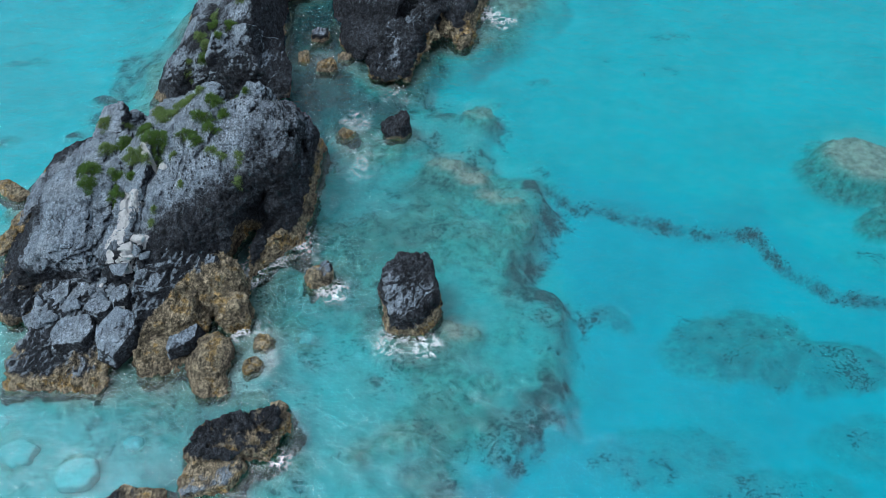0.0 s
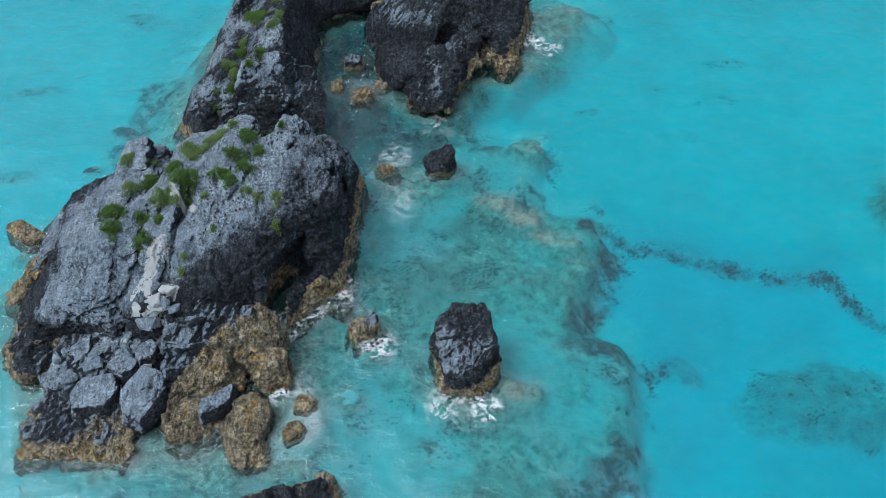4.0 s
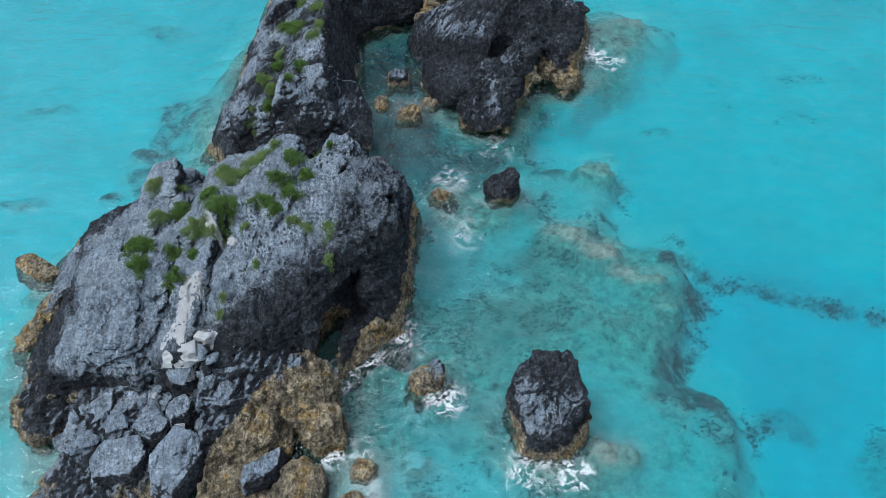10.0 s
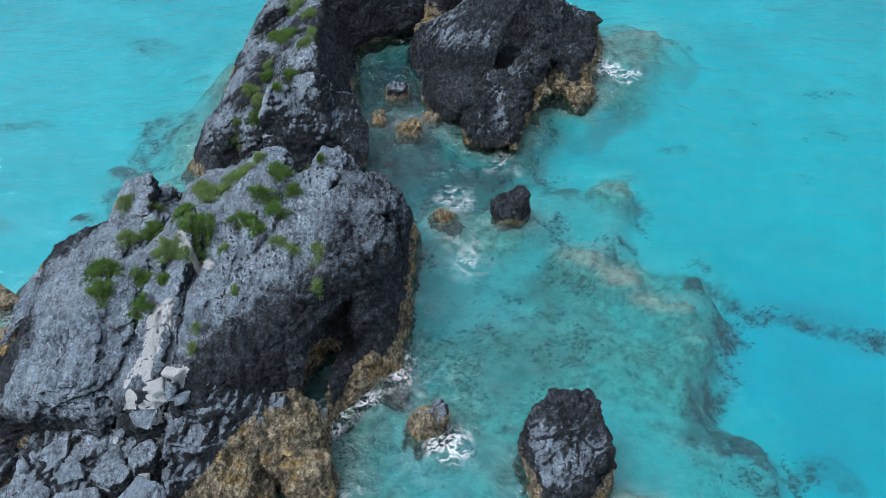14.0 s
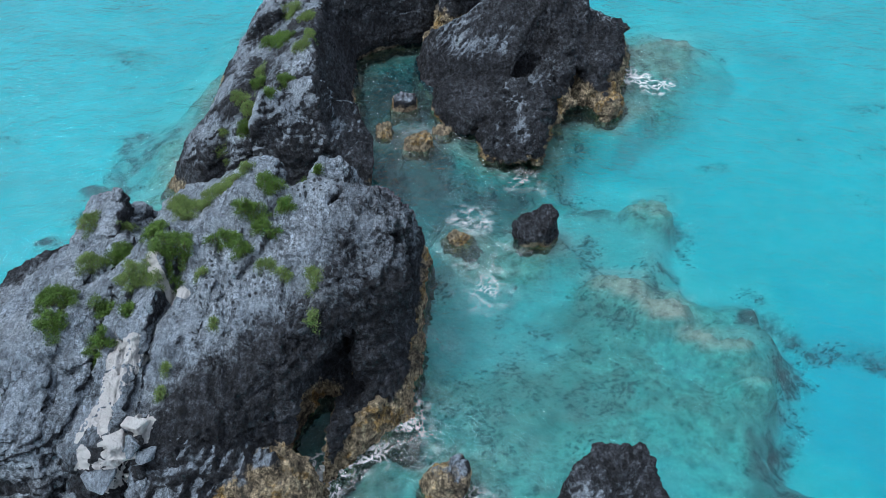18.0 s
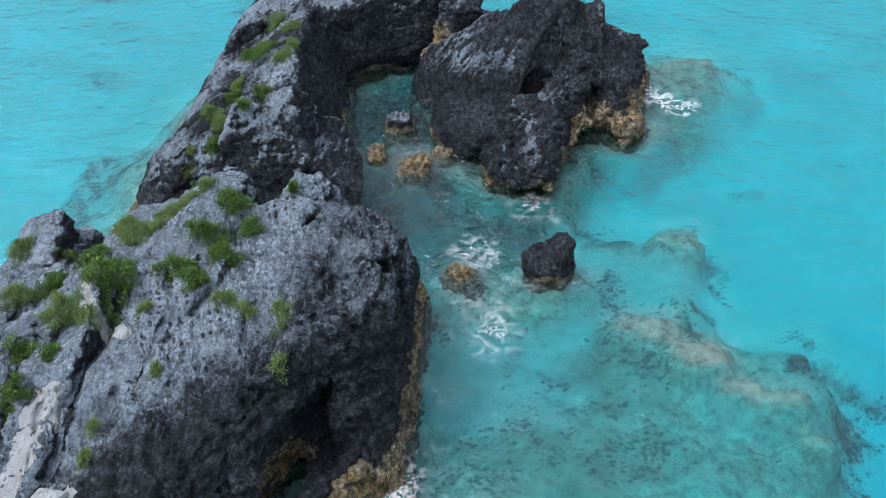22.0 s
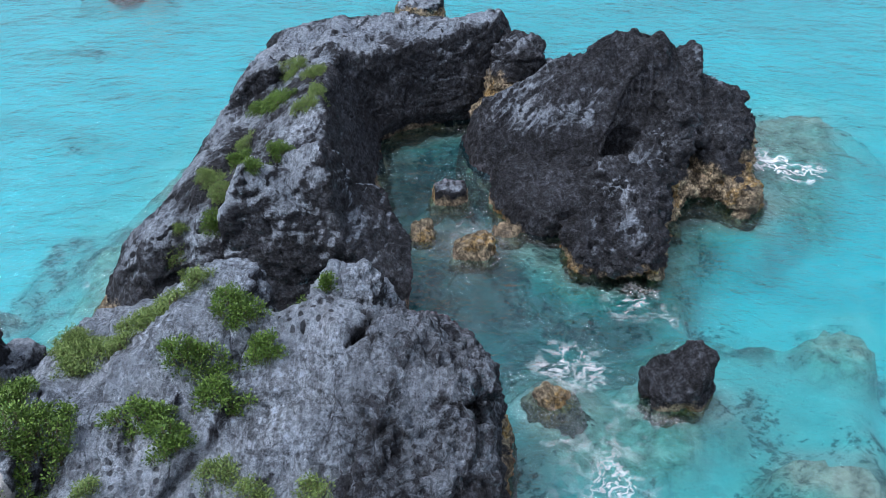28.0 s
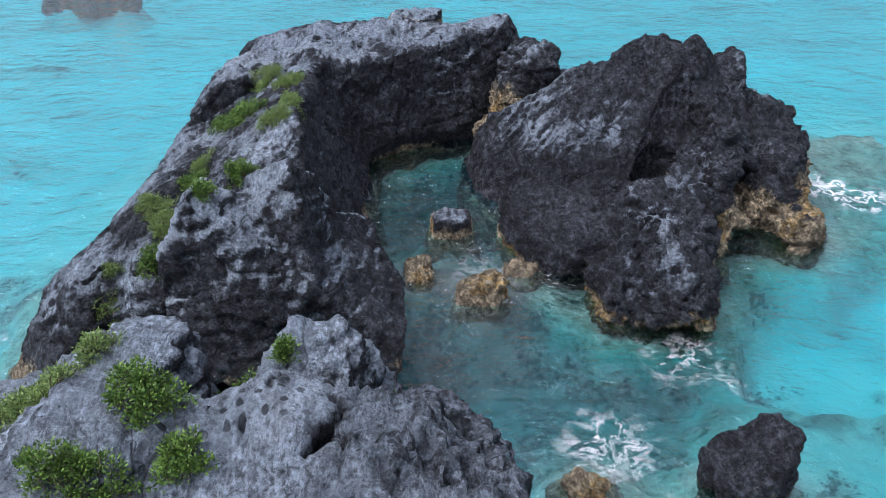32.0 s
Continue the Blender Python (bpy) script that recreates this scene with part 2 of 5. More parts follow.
def rock_material():
    m, ns, ln, bsdf = material("weathered_limestone")
    pos = ns.new("ShaderNodeNewGeometry").outputs["Position"]
    streak = ns.new("ShaderNodeMapping")
    streak.inputs["Scale"].default_value = (4.0, 0.9, 3.2)
    streak.inputs["Rotation"].default_value = (0, 0, 0.06)
    ln.new(pos, streak.inputs[0])
    broad = noise_of(ns, ln, 0.55, 6, 0.62, pos)
    mid = noise_of(ns, ln, 3.4, 9, 0.74, pos)
    fine = noise_of(ns, ln, 13.0, 8, 0.78, pos)
    lines = noise_of(ns, ln, 1.0, 7, 0.7, streak.outputs[0])
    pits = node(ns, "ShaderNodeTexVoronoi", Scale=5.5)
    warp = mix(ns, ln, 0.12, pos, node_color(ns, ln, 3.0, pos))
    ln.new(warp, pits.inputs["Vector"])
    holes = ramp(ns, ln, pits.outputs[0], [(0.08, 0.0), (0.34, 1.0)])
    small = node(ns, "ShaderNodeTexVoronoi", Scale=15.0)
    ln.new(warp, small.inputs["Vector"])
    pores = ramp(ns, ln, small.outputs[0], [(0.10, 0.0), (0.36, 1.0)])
    block = ns.new("ShaderNodeMapping")
    block.inputs["Scale"].default_value = (1.0, 0.22, 0.8)
    ln.new(mix(ns, ln, 0.25, pos, node_color(ns, ln, 1.2, pos)), block.inputs[0])
    split = node(ns, "ShaderNodeTexVoronoi", Scale=1.25)
    split.feature = "DISTANCE_TO_EDGE"
    ln.new(block.outputs[0], split.inputs["Vector"])
    crack = ramp(ns, ln, split.outputs["Distance"], [(0.0, 0.30), (0.022, 1.0)])
    hair = node(ns, "ShaderNodeTexVoronoi", Scale=4.0)
    hair.feature = "DISTANCE_TO_EDGE"
    ln.new(block.outputs[0], hair.inputs["Vector"])
    chink = ramp(ns, ln, hair.outputs["Distance"], [(0.0, 0.72), (0.05, 1.0)])
    crack = mix(ns, ln, ramp(ns, ln, broad, [(0.42, 0.0), (0.58, 1.0)]), crack, (1.0, 1.0, 1.0))
    sound = ramp(ns, ln, mid, [(0.44, 0.0), (0.56, 1.0)])
    holes = maths(ns, ln, "MAXIMUM", holes, maths(ns, ln, "MULTIPLY", sound, 0.8))
    rows = ns.new("ShaderNodeMapping")
    rows.inputs["Scale"].default_value = (4.2, 4.2, 1.0)
    rows.inputs["Rotation"].default_value = (0, 0, -0.27)
    ln.new(mix(ns, ln, 0.02, pos, node_color(ns, ln, 4.0, pos)), rows.inputs[0])
    grid = node(ns, "ShaderNodeTexVoronoi", Scale=1.0, Randomness=0.22)
    grid.voronoi_dimensions = "2D"
    ln.new(rows.outputs[0], grid.inputs["Vector"])
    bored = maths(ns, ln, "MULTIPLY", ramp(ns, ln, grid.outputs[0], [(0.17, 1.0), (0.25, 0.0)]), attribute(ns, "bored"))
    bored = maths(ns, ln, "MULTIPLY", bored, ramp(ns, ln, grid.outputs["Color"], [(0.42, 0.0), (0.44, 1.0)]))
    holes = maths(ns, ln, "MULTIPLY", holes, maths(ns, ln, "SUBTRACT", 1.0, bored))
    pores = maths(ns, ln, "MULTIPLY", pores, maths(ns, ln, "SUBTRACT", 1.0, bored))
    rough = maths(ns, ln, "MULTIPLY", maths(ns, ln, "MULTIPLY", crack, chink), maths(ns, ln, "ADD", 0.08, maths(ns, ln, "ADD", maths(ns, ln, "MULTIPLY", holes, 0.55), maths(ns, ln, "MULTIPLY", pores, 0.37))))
    grain = maths(ns, ln, "ADD", maths(ns, ln, "MULTIPLY", mid, 0.47), maths(ns, ln, "ADD", maths(ns, ln, "MULTIPLY", fine, 0.28), maths(ns, ln, "MULTIPLY", lines, 0.25)))
    chips = node(ns, "ShaderNodeTexVoronoi", Scale=3.0)
    shards = node(ns, "ShaderNodeTexVoronoi", Scale=8.5)
    for v in (chips, shards):
        ln.new(mix(ns, ln, 0.22, pos, node_color(ns, ln, 2.6, pos)), v.inputs["Vector"])
    facet = maths(ns, ln, "ADD", maths(ns, ln, "MULTIPLY", chips.outputs["Color"], 0.55), maths(ns, ln, "MULTIPLY", shards.outputs["Color"], 0.45))
    web = node(ns, "ShaderNodeTexVoronoi", Scale=6.0)
    web.feature = "DISTANCE_TO_EDGE"
    ln.new(mix(ns, ln, 0.5, pos, node_color(ns, ln, 2.2, pos)), web.inputs["Vector"])
    blade = ramp(ns, ln, web.outputs["Distance"], [(0.02, 1.0), (0.16, 0.0)])
    crisp = noise_of(ns, ln, 8.5, 5, 0.85, pos)
    seam = ns.new("ShaderNodeMapping")
    seam.inputs["Scale"].default_value = (7.0, 1.3, 5.0)
    seam.inputs["Rotation"].default_value = (0, 0, 0.10)
    ln.new(mix(ns, ln, 0.1, pos, node_color(ns, ln, 2.0, pos)), seam.inputs[0])
    scratch = noise_of(ns, ln, 1.0, 5, 0.75, seam.outputs[0])
    speckle = mix(ns, ln, 1.0, ramp(ns, ln, crisp, [(0.42, 0.40), (0.475, 0.90), (0.53, 1.10), (0.585, 1.45)]), ramp(ns, ln, scratch, [(0.42, 0.50), (0.48, 1.0), (0.57, 1.22)]), "MULTIPLY")
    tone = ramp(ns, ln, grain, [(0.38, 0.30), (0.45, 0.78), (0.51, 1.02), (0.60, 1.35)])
    # pits, bores and cracks: dark lichen and tiny shadows painted into the tone
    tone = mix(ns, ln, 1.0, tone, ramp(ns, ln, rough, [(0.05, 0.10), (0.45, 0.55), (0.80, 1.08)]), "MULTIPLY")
    grey = ramp(ns, ln, broad, [(0.3, (0.225, 0.270, 0.325)), (0.5, (0.290, 0.340, 0.395)), (0.7, (0.370, 0.418, 0.468))])
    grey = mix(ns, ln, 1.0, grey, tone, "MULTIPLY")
    grey = mix(ns, ln, 1.0, grey, ramp(ns, ln, facet, [(0.2, 0.72), (0.8, 1.30)]), "MULTIPLY")
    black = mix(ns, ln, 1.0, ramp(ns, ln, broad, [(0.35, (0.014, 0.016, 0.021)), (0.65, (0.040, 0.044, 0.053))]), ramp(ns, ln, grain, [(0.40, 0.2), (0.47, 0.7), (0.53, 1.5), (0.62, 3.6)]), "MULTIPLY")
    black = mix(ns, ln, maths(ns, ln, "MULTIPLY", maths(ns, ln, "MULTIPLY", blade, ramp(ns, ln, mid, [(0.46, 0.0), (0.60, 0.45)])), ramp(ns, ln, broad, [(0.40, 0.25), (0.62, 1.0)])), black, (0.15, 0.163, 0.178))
    # black crust plus the rocks' shaded sides, both held in the colour
    dark = maths(ns, ln, "ADD", attribute(ns, "stain_shade"), maths(ns, ln, "MULTIPLY", maths(ns, ln, "SUBTRACT", grain, 0.5), 3.0))
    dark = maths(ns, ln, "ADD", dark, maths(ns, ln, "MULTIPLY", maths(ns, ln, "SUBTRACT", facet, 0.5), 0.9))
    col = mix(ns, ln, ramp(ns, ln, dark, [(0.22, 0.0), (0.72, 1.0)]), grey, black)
    ochre = ramp(ns, ln, noise_of(ns, ln, 0.9, 6, 0.65, pos), [(0.32, (0.16, 0.135, 0.10)), (0.44, (0.36, 0.29, 0.19)), (0.54, (0.46, 0.38, 0.25)), (0.61, (0.43, 0.28, 0.095)), (0.70, (0.52, 0.45, 0.33))])
    ochre = mix(ns, ln, 1.0, ochre, ramp(ns, ln, grain, [(0.38, 0.10), (0.46, 0.5), (0.52, 0.95), (0.62, 1.4)]), "MULTIPLY")
    # the same pit and crack shadows are multiplied into the ochre
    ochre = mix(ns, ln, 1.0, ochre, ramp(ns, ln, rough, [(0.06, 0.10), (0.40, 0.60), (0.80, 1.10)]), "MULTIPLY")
    ochre = mix(ns, ln, 1.0, ochre, ramp(ns, ln, facet, [(0.2, 0.55), (0.8, 1.30)]), "MULTIPLY")
    wet = maths(ns, ln, "ADD", attribute(ns, "tide"), maths(ns, ln, "MULTIPLY", maths(ns, ln, "SUBTRACT", grain, 0.5), 2.4))
    col = mix(ns, ln, ramp(ns, ln, wet, [(0.3, 0.0), (0.65, 1.0)]), col, ochre)
    coarse = maths(ns, ln, "ADD", maths(ns, ln, "MULTIPLY", attribute(ns, "stain_shade"), 0.45), ramp(ns, ln, noise_of(ns, ln, 0.8, 4, 0.6, pos), [(0.42, 0.40), (0.60, 0.95)]))
    col = mix(ns, ln, 1.0, col, mix(ns, ln, maths(ns, ln, "MINIMUM", coarse, 1.0), (1.0, 1.0, 1.0), speckle), "MULTIPLY")
    pale = mix(ns, ln, 1.0, (0.78, 0.77, 0.76), ramp(ns, ln, grain, [(0.36, 0.75), (0.5, 1.0)]), "MULTIPLY")
    col = mix(ns, ln, ramp(ns, ln, attribute(ns, "fresh"), [(0.4, 0.0), (0.6, 1.0)]), col, pale)
    split_xyz = ns.new("ShaderNodeSeparateXYZ")
    ln.new(pos, split_xyz.inputs[0])
    sunk = ramp(ns, ln, maths(ns, ln, "MULTIPLY", split_xyz.outputs[2], -1.0), [(0.10, 0.0), (0.45, 0.9)])
    algae = ramp(ns, ln, mid, [(0.38, (0.035, 0.045, 0.04)), (0.6, (0.15, 0.145, 0.115))])
    col = mix(ns, ln, sunk, col, algae)
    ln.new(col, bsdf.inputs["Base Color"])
    bsdf.inputs["Roughness"].default_value = 0.85
    bsdf.inputs["Specular IOR Level"].default_value = 0.3
    bump = node(ns, "ShaderNodeBump", Strength=1.0, Distance=0.85)
    relief = maths(ns, ln, "ADD", maths(ns, ln, "MULTIPLY", facet, 0.06), maths(ns, ln, "MULTIPLY", maths(ns, ln, "MULTIPLY", blade, attribute(ns, "stain_shade")), 0.06))
    ln.new(maths(ns, ln, "ADD", maths(ns, ln, "ADD", grain, relief), maths(ns, ln, "MULTIPLY", rough, 0.24)), bump.inputs["Height"])
    ln.new(bump.outputs[0], bsdf.inputs["Normal"])
    return m


def node_color(nodes, links, scale, where):
    n = node(nodes, "ShaderNodeTexNoise", Scale=scale, Detail=3.0)
    links.new(where, n.inputs["Vector"])
    return n.outputs["Color"]


def seabed_material():
    m, ns, ln, bsdf = material("sand_and_reef")
    pos = ns.new("ShaderNodeNewGeometry").outputs["Position"]
    fine = noise_of(ns, ln, 1.3, 8, 0.68, pos)
    sand = ramp(ns, ln, noise_of(ns, ln, 0.16, 9, 0.68, pos), [(0.3, (0.42, 0.42, 0.41)), (0.7, (0.56, 0.56, 0.55))])
    weed = ramp(ns, ln, fine, [(0.3, (0.025, 0.035, 0.04)), (0.5, (0.075, 0.085, 0.085)), (0.7, (0.20, 0.195, 0.175))])
    rock = ramp(ns, ln, noise_of(ns, ln, 2.2, 9, 0.74, pos), [(0.34, (0.10, 0.095, 0.08)), (0.46, (0.27, 0.245, 0.205)), (0.62, (0.45, 0.41, 0.35))])
    col = mix(ns, ln, attribute(ns, "reef"), sand, rock)
    speck = noise_of(ns, ln, 1.1, 10, 0.78, pos)
    spots = maths(ns, ln, "ADD", attribute(ns, "weed"), maths(ns, ln, "MULTIPLY", maths(ns, ln, "SUBTRACT", speck, 0.5), 1.7))
    col = mix(ns, ln, ramp(ns, ln, spots, [(0.40, 0.0), (0.85, 0.85)]), col, weed)
    dash = ns.new("ShaderNodeMapping")
    dash.inputs["Scale"].default_value = (1.0, 1.35, 1.0)
    dash.inputs["Rotation"].default_value = (0, 0, -0.6)
    ln.new(pos, dash.inputs[0])
    tuft = noise_of(ns, ln, 4.6, 6, 0.72, dash.outputs[0])
    clump = ramp(ns, ln, noise_of(ns, ln, 0.55, 4, 0.65, pos), [(0.44, 0.0), (0.60, 0.15)])
    tuft = maths(ns, ln, "ADD", maths(ns, ln, "MULTIPLY", attribute(ns, "weed"), 0.12), maths(ns, ln, "ADD", tuft, maths(ns, ln, "SUBTRACT", maths(ns, ln, "MULTIPLY", clump, ramp(ns, ln, attribute(ns, "weed"), [(0.10, 0.0), (0.30, 1.0)])), 0.05)))
    col = mix(ns, ln, ramp(ns, ln, tuft, [(0.64, 0.0), (0.70, 0.7)]), col, (0.03, 0.04, 0.04))
    ln.new(col, bsdf.inputs["Base Color"])
    bsdf.inputs["Roughness"].default_value = 0.95
    return m


def water_material():
    m, ns, ln, bsdf = material("clear_sea_water")
    ns.remove(bsdf)
    out = ns["Material Output"]
    pos = ns.new("ShaderNodeNewGeometry").outputs["Position"]
    depth = attribute(ns, "depth")
    comb = ns.new("ShaderNodeCombineColor")
    wave = ns.new("ShaderNodeMapping")
    wave.inputs["Scale"].default_value = (0.85, 1.25, 1.0)
    wave.inputs["Rotation"].default_value = (0, 0, 0.12)
    ln.new(mix(ns, ln, 0.2, pos, node_color(ns, ln, 0.5, pos)), wave.inputs[0])
    chop = noise_of(ns, ln, 1.5, 6, 0.62, wave.outputs[0])
    swell = noise_of(ns, ln, 0.28, 4, 0.5, wave.outputs[0])
    # ripple light painted into the tint by varying the absorbing depth with waves
    depth = maths(ns, ln, "MULTIPLY", depth, maths(ns, ln, "ADD", 0.45, maths(ns, ln, "ADD", maths(ns, ln, "MULTIPLY", chop, 0.7), maths(ns, ln, "MULTIPLY", swell, 0.4))))
    for k, a in enumerate((1.08, 0.053, 0.008)):
        ln.new(maths(ns, ln, "POWER", 2.71828, maths(ns, ln, "MULTIPLY", depth, -a)), comb.inputs[k])
    clear = ns.new("ShaderNodeBsdfTransparent")
    ln.new(comb.outputs[0], clear.inputs[0])
    gloss = ns.new("ShaderNodeBsdfGlossy")
    gloss.inputs["Roughness"].default_value = 0.05
    gloss.inputs[0].default_value = (1, 1, 1, 1)
    ripple = noise_of(ns, ln, 3.6, 5, 0.62, mix(ns, ln, 0.35, pos, node_color(ns, ln, 1.1, pos)))
    h = maths(ns, ln, "ADD", maths(ns, ln, "ADD", chop, maths(ns, ln, "MULTIPLY", ripple, maths(ns, ln, "ADD", 0.16, maths(ns, ln, "MULTIPLY", attribute(ns, "lively"), 0.75)))), maths(ns, ln, "MULTIPLY", swell, 2.2))
    bump = node(ns, "ShaderNodeBump", Strength=1.0, Distance=0.17)
    ln.new(h, bump.inputs["Height"])
    ln.new(bump.outputs[0], gloss.inputs["Normal"])
    fres = node(ns, "ShaderNodeFresnel", IOR=1.70)
    ln.new(bump.outputs[0], fres.inputs["Normal"])
    ms = ns.new("ShaderNodeMixShader")
    ln.new(fres.outputs[0], ms.inputs[0])
    ln.new(clear.outputs[0], ms.inputs[1])
    ln.new(gloss.outputs[0], ms.inputs[2])
    foam = ns.new("ShaderNodeBsdfDiffuse")
    foam.inputs[0].default_value = (0.8, 0.82, 0.82, 1)
    drift = mix(ns, ln, 0.6, pos, node_color(ns, ln, 1.3, pos))
    lace = noise_of(ns, ln, 3.0, 6, 0.66, drift)
    thread = ramp(ns, ln, maths(ns, ln, "ABSOLUTE", maths(ns, ln, "SUBTRACT", lace, 0.5)), [(0.010, 1.0), (0.045, 0.0)])
    cover = noise_of(ns, ln, 0.9, 6, 0.65, drift)
    wet = attribute(ns, "foam")
    there = maths(ns, ln, "MULTIPLY", maths(ns, ln, "SUBTRACT", maths(ns, ln, "ADD", wet, cover), 0.88), 2.6, 0.0)
    solid = maths(ns, ln, "MULTIPLY", maths(ns, ln, "SUBTRACT", maths(ns, ln, "ADD", wet, maths(ns, ln, "ADD", cover, maths(ns, ln, "MULTIPLY", chop, 0.5))), 1.75), 4.0)
    there, solid = (maths(ns, ln, "MINIMUM", maths(ns, ln, "MAXIMUM", q, 0.0), 1.0) for q in (there, solid))
    fac = maths(ns, ln, "MAXIMUM", maths(ns, ln, "MULTIPLY", maths(ns, ln, "MULTIPLY", thread, there), maths(ns, ln, "MINIMUM", maths(ns, ln, "MULTIPLY", chop, 1.35), 0.9)), solid)
    mf = ns.new("ShaderNodeMixShader")
    ln.new(maths(ns, ln, "MINIMUM", fac, 0.9), mf.inputs[0])
    ln.new(ms.outputs[0], mf.inputs[1])
    ln.new(foam.outputs[0], mf.inputs[2])
    ln.new(mf.outputs[0], out.inputs[0])
    return m


ROCK, SEABED, WATER = rock_material(), seabed_material(), water_material()


# ---- the rocks' large forms ----
def warped(p, amount, scale, seed):
    return p + amount * np.stack([fbm(p * scale, 2, seed + k) for k in range(3)], 1)


def gully(p, line, width, depth):
    """How far a gully along a line in plan pushes the surface in."""
    return depth * np.exp(-(line_distance(p[:, :2], line) / width) ** 2)


def main_body(p):
    q = warped(p, 0.28, 0.45, 5)
    slab = hull(q, [
        (-16.5, 30.7, 4.4, 0.02, -0.31, 1), (-13.2, 36.8, 5.95, -0.45, 0.24, 1), (-10.7, 36.5, 5.55, 0.55, 0.42, 1),
        (-19.6, 33, 5.0, -0.72, -0.05, 0.70), (-17, 26.9, 1.0, -0.1, -1, 0.30), (-24.2, 30, 0.3, -1, -0.1, 0.5),
        (-12.6, 29.6, 3.6, 0.62, -0.62, 0.45), (-8.1, 35, 1.5, 1, -0.10, 0.16),
        (-9, 39.2, 3, 0.5, 0.9, 0.25), (-14, 39.3, 2, 0.0, 1, 0.25), (-20.5, 38.5, 2, -0.5, 0.8, 0.3)], 0.22)
    lane = q[:, 0] + 0.07 * (q[:, 1] - 30)
    for at, rise in ((-20.2, 0.14), (-18.7, -0.20), (-17.35, 0.16), (-16.75, 0.14), (-15.75, -0.30), (-14.35, 0.10), (-13.1, -0.12), (-12.0, 0.12)):
        slab = slab - rise * step(-0.07, 0.07, lane - at) * step(4.5, 2.5, q[:, 1] - 31.5)
    brow = lump(q, (-9.95, 35.2, 3.9), (1.85, 2.5, 1.75), (0, 10, 8), 3.2)
    body = smin(slab, brow, 0.5)
    peaks = smin(lump(q, (-13.35, 37.8, 4.7), (0.8, 0.9, 1.25), (0, 0, 20), 2.2), lump(q, (-10.9, 38.5, 4.3), (0.85, 0.8, 1.25), (0, 0, -10), 2.2), 0.3)
    body = smin(body, peaks, 0.35)
    body = body + gully(q, [(-15.5, 33.6), (-15.8, 31), (-16.1, 27)], 0.30, 0.50) + gully(q, [(-17.4, 32.5), (-17.5, 30), (-18.2, 27)], 0.25, 0.40)
    body = body + gully(q, [(-18.0, 38.5), (-17.6, 35.5), (-19.8, 33)], 0.5, 0.7) + gully(q, [(-14.2, 34.5), (-13.2, 29.5)], 0.18, 0.16) + gully(q, [(-12.2, 37.0), (-12.1, 39.6)], 0.42, 1.0)
    near = (p[:, 0] > -12.5) & (p[:, 1] > 31.5) & (np.abs(body) < 1.6)
    ragged, part_body = warped(p[near], 0.42, 1.9, 63), body[near]
    for c, r, turn in HOLLOWS:
        part_body = smax(part_body, -lump(ragged, c, r, turn, 2.2), 0.10)
    body[near] = part_body
    alcove = lump(q, (-10.25, 31.5, 2.05), (0.95, 2.3, 1.3), (0, 0, -30), 2.3)
    body = smax(body, -alcove, 0.18)
    flank = smin(lump(q, (-8.95, 33.0, 0.9), (0.72, 1.35, 2.5), (-6, -8, -12), 2.4), lump(q, (-8.9, 34.6, 1.2), (0.8, 1.3, 2.9), (0, -6, 0), 2.4), 0.4)
    body = smin(body, flank, 0.25)
    return smax(body, -sea_cave(p), 0.15)


def sea_cave(p):
    return lump(p, (-11.3, 29.9, 0.1), (0.82, 2.3, 1.75), (0, 0, -12), 2.3)


HOLLOWS = [((-10.66, 35.75, 5.50), (0.24, 0.75, 0.50), (20, 10, -22)), ((-10.2, 37.55, 4.75), (0.17, 0.32, 0.55), (25, 0, 15)), ((-9.2, 36.75, 4.55), (0.26, 0.58, 0.55), (15, 20, 10)), ((-11.16, 36.75, 5.75), (0.17, 0.2, 0.35), (0, 0, 0)),
           ((-10.6, 37.3, 5.3), (0.16, 0.24, 0.4), (0, 0, 0)), ((-9.05, 34.6, 5.3), (0.24, 0.22, 0.35), (0, 0, 15)), ((-9.85, 33.75, 5.6), (0.28, 0.35, 0.35), (0, 0, 0)), ((-8.6, 35.2, 4.9), (0.3, 0.55, 0.45), (0, 25, 0)),
           ((-9.9, 34.8, 5.55), (0.13, 0.3, 0.3), (0, 0, 20)), ((-8.3, 36.4, 2.6), (0.6, 0.6, 0.9), (0, 0, 0)), ((-8.0, 33.6, 0.9), (0.9, 1.3, 0.9), (0, 0, 0))]


def main_crag(p):
    q = warped(p, 0.2, 0.6, 15)
    return hull(q, [(-19, 37.6, 4.05, -0.25, -0.2, 1), (-18.55, 37.5, 3, 1, 0.1, 0.25), (-20.4, 37.5, 3, -1, 0, 0.5), (-19, 35.9, 3, 0, -1, 0.7), (-19, 38.8, 3, 0, 1, 0.2)], 0.2)


def main_left_ledge(p):
    q = warped(p, 0.3, 0.6, 16)
    a = hull(q, [(-19.5, 24.5, 1.0, 0.0, -0.30, 1), (-21.7, 24, 0, -1, 0.1, 0.35), (-16.9, 24, 0, 1, -0.1, 0.12), (-19, 21.5, 0, -0.1, -1, 0.35), (-19, 27.4, 0, 0, 1, 0)], 0.3)
    return smin(a, lump(q, (-22.8, 27.2, -0.2), (1.2, 1.5, 1.1), (0, 0, 25), 3), 0.3)


